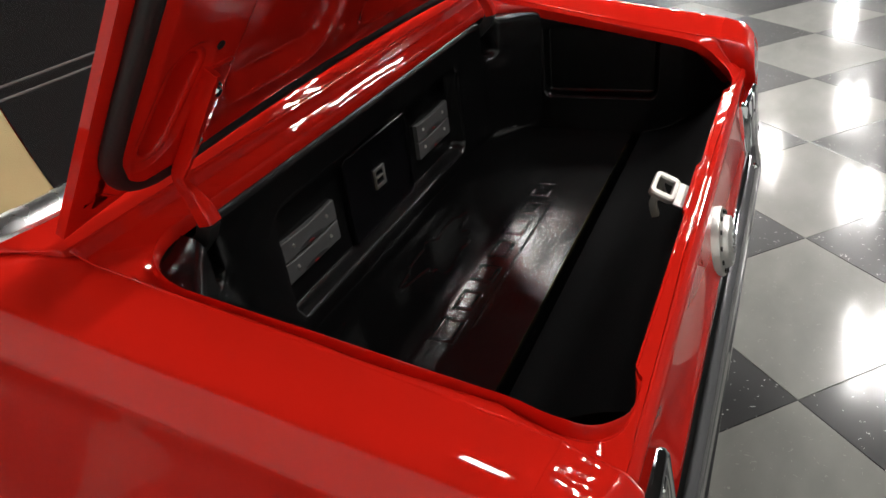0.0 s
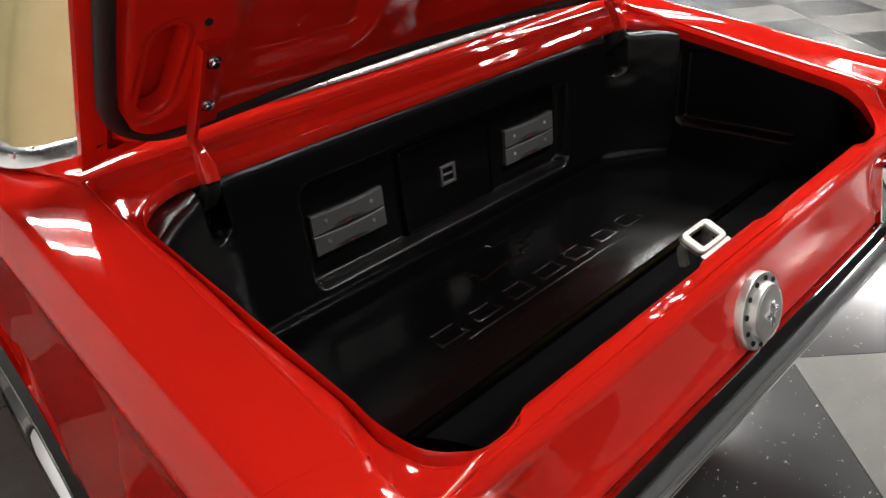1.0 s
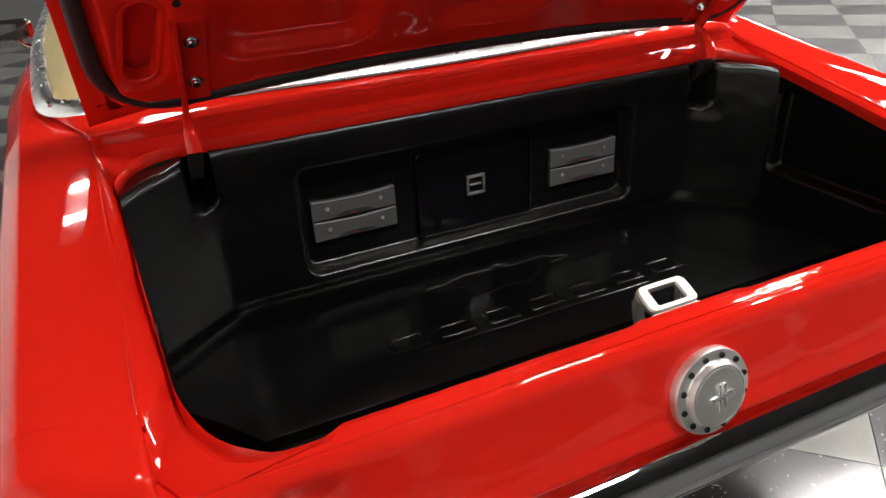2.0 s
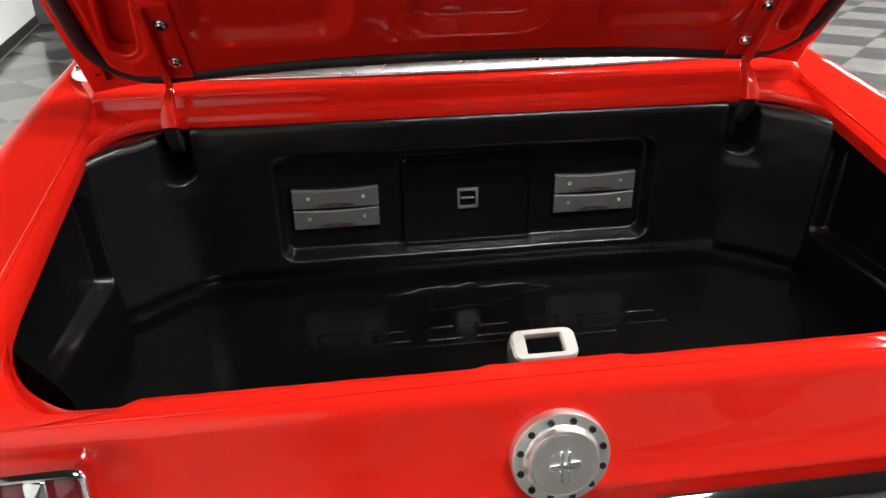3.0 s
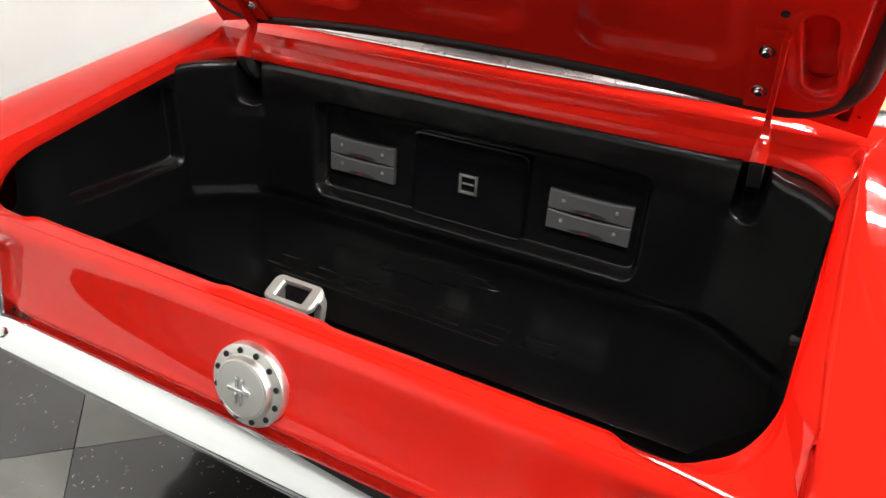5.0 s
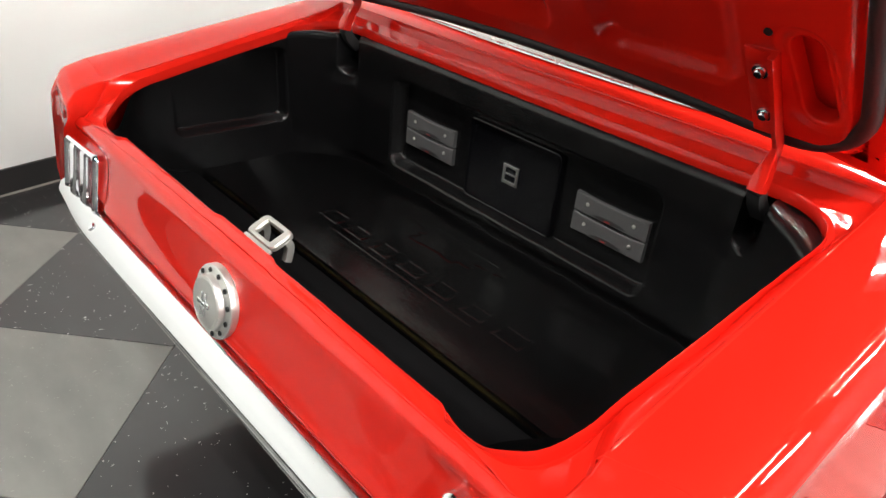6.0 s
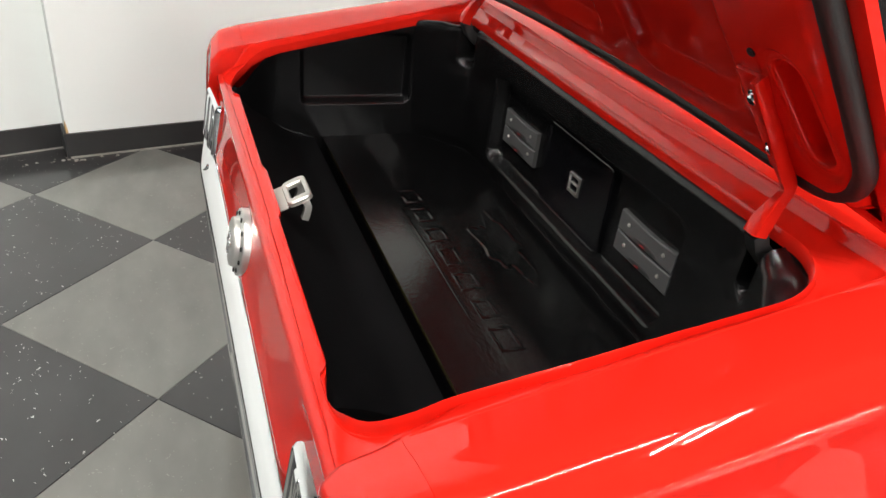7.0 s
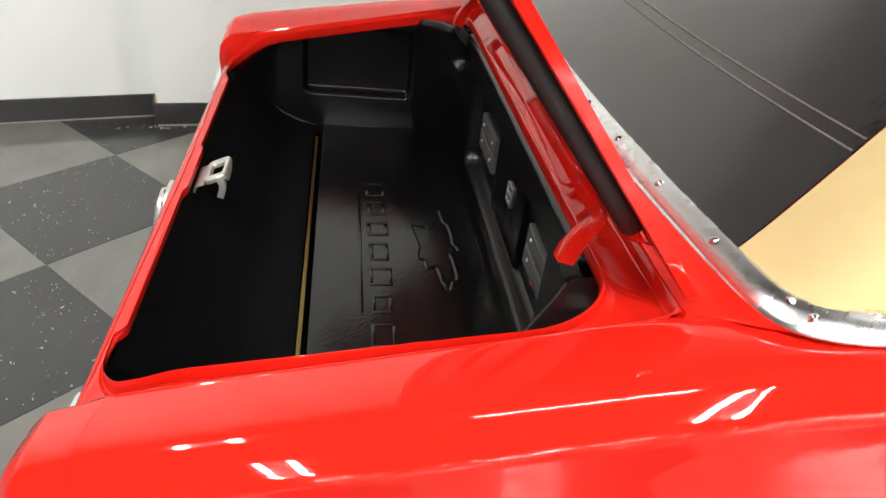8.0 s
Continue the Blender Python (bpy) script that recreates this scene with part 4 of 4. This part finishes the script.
frame_plate(bm, pose(0, -0.5525, 0.774, 24, 0, 0), 0.082, 0.044, 0.045, 0.026, 0.012, 0.009)
plate = part("plate", bm, ZINC, latch)
bm = bmesh.new()
for s in (-1, 1):
    strap(bm, smooth_path([(s * 0.036, -0.545, 0.774), (s * 0.0365, -0.540, 0.765), (s * 0.036, -0.541, 0.752), (s * 0.036, -0.545, 0.738)], 3), 0.012, 0.012)
strap(bm, [(0.0, -0.572, 0.763), (0.0, -0.588, 0.757), (0.0, -0.592, 0.74)], 0.08, 0.004)
part("bracket", bm, ZINC, latch)

# fuel cap
cap = tagged(new("fuel_cap", None), "round machined aluminium fuel cap with bolts and an emblem", "fuel cap")
cap.location.z = LIFT
CM = pose(0.003, -0.6480, 0.6805, 90 - 10, 0, 0)
bm = bmesh.new()
rotate_profile(bm, [(0.060, -0.022), (0.060, 0.0040), (0.0588, 0.0062), (0.0565, 0.0070), (0.0462, 0.0082), (0.0446, 0.0096), (0.0434, 0.0160), (0.0425, 0.0178), (0.0406, 0.0186), (0.0398, 0.0186), (0.0392, 0.0172), (0.0385, 0.0188), (0.022, 0.0197), (0.0, 0.0200)], CM, 72)
body = part("cap_body", bm, ALU, cap, sharp=30)
for k in range(12):
    a = 2 * math.pi * (k + 0.5) / 12
    bm = bmesh.new()
    rotate_profile(bm, [(0.0, 0.0010), (0.0024, 0.0010), (0.0026, 0.0022), (0.0040, 0.0022), (0.0044, 0.0)], CM @ pose(0.0512 * math.cos(a), 0.0512 * math.sin(a), 0.0076), 12)
    part("bolt", bm, DARK, body, "dark socket bolt")
for cx, cy, sx, sy in ((-0.0045, 0.011, 0.004, 0.016), (0.0045, 0.011, 0.004, 0.016), (-0.0045, -0.012, 0.004, 0.018), (0.0045, -0.012, 0.004, 0.018), (0.0, 0.0, 0.038, 0.006), (0.012, 0.003, 0.012, 0.006), (-0.013, -0.002, 0.010, 0.005)):
    bm = bmesh.new()
    box(bm, cx, cy, 0.0207, sx, sy, 0.006, m=CM, bevel=0.0014)
    part("emblem_bar", bm, CHROME, body)


# tail lamps
def tail_light(s):
    m = pose(s * 0.602, -0.630, 0.663, 82, 0, 0) @ pose(0, 0, 0, 0, -3 * s, 0)
    w, h, b = 0.158, 0.128, 0.012
    bm = bmesh.new()
    rows = []
    n = 48
    for k in range(n):
        a = 2 * math.pi * (k + 0.5) / n
        c, s_ = math.cos(a), math.sin(a)

        def at(hw, hh, r):
            return (max(-hw + r, min(hw - r, c * 9)) + r * c, max(-hh + r, min(hh - r, s_ * 9)) + r * s_)
        o, i_ = at(w / 2, h / 2, 0.016), at(w / 2 - b, h / 2 - b, 0.008)
        rows.append([m @ Vector(p) for p in ((*o, -0.03), (*o, 0.018), (lerp(o[0], i_[0], .12), lerp(o[1], i_[1], .12), 0.026), (lerp(o[0], i_[0], .5), lerp(o[1], i_[1], .5), 0.030), (lerp(o[0], i_[0], .9), lerp(o[1], i_[1], .9), 0.026), (*i_, 0.018), (*i_, -0.03))])
    grid(bm, rows, closed_u=True)
    bez = part("tail_light", bm, CHROME, car, "chrome tail lamp with three upright lenses", sharp=50)
    for cx in (-w / 6, w / 6):
        bm = bmesh.new()
        box(bm, cx, 0, 0.008, 0.024, h - 0.014, 0.050, m=m, bevel=0.005, seg=3)
        part("bar", bm, CHROME, bez, "chrome bar")
    for k in (-1, 0, 1):
        bm = bmesh.new()
        box(bm, k * w / 3, 0, 0.004, 0.036, h - 0.02, 0.036, m=m, bevel=0.004)
        part("lens", bm, LENS, bez, "dark red lens")


for s in (-1, 1):
    tail_light(s)

# wheels
for s in (-1, 1):
    for y in (WHEEL_Y, WHEEL_Y + 2.74):
        m = pose(s * 0.722, y, WHEEL_R - LIFT, 0, 90, 0)
        bm = bmesh.new()
        rotate_profile(bm, [(0.20, -0.09), (0.29, -0.1), (0.315, -0.08), (0.32, -0.06), (0.32, 0.06), (0.315, 0.08), (0.29, 0.1), (0.256, 0.095), (0.20, 0.07)], m, 48)
        w = part("wheel", bm, RUBBER, car, "black tyre")
        bm = bmesh.new()
        face = m if s > 0 else m @ pose(0, 0, 0, 180, 0, 0)
        rotate_profile(bm, [(0.185, 0.05), (0.192, 0.075), (0.198, 0.090), (0.206, 0.097), (0.246, 0.101), (0.254, 0.098), (0.256, 0.085), (0.20, 0.06), (0.20, -0.08), (0.0, -0.08)], face, 48)
        part("rim", bm, CHROME, w, "bright polished rim lip")
        bm = bmesh.new()
        rotate_profile(bm, [(0.0, 0.055), (0.035, 0.055), (0.045, 0.045), (0.12, 0.030), (0.186, 0.045)], face, 32)
        part("wheel_centre", bm, DARK, w, "dark wheel centre")

# ---- floor tiles ----
D = 0.8215
SIDE = D / math.sqrt(2)
floor_bm = bmesh.new()
box(floor_bm, 8, 1, -0.05, 24, 17, 0.09)
FLOOR = tagged(part("floor", floor_bm, BASE, smooth=False), "polished checkered showroom floor of grey and black tiles", "floor", kind="structure")


def tile_mesh(name, mat):
    bm = bmesh.new()
    h = SIDE / 2 - 0.0006
    c = 0.0012
    m = pose(0, 0, 0, 0, 0, 45)
    rows = [[(-h, -h), (h, -h), (h, h), (-h, h)], [(-h + c, -h + c), (h - c, -h + c), (h - c, h - c), (-h + c, h - c)]]
    lo = [bm.verts.new(m @ Vector((x, y, -0.004))) for x, y in rows[0]]
    mid = [bm.verts.new(m @ Vector((x, y, -0.0008))) for x, y in rows[0]]
    hi = [bm.verts.new(m @ Vector((x, y, 0.0))) for x, y in rows[1]]
    bm.faces.new(hi)
    for k in range(4):
        q = (k + 1) % 4
        bm.faces.new((lo[k], lo[q], mid[q], mid[k]))
        bm.faces.new((mid[k], mid[q], hi[q], hi[k]))
    return mesh_of(name, bm, mat, smooth=False)


TG, TB = tile_mesh("grey_tile", TILE_GREY), tile_mesh("black_tile", TILE_BLACK)
near, far = [], []
for i in range(-16, 40):
    for j in range(-28, 40):
        # tile centres: one kind on the nodes offset along the row, the other between rows
        for kind, cx, cy in (("black", -1.22 + D * (i + 0.0) , -0.84 + D * (j + 0.5)), ("grey", -1.22 + D * (i + 0.5), -0.84 + D * j)):
            if -3.6 < cx < 19.4 and -6.9 < cy < 8.9:
                (near if cx < 7.2 and cy < 4.6 and cy > -4.4 else far).append((kind, cx, cy))
for kind, cx, cy in near[:300]:
    ob = new("tile", TG if kind == "grey" else TB)
    ob.location = (cx, cy, 0)
    ob.parent = FLOOR
for kind in ("grey", "black"):
    bm = bmesh.new()
    src = TG if kind == "grey" else TB
    vs, fs = [], []
    for k, cx, cy in near[300:] + far:
        if k == kind:
            b = len(vs)
            vs += [(v.co.x + cx, v.co.y + cy, v.co.z) for v in src.vertices]
            fs += [[b + q for q in p.vertices] for p in src.polygons]
    bm.free()
    me = bpy.data.meshes.new("far_tiles")
    me.from_pydata(vs, [], fs)
    me.materials.append(src.materials[0])
    ob = new("far_tiles", me)
    ob.parent = FLOOR
    tagged(ob, "far " + kind + " floor tiles", kind="stuff")
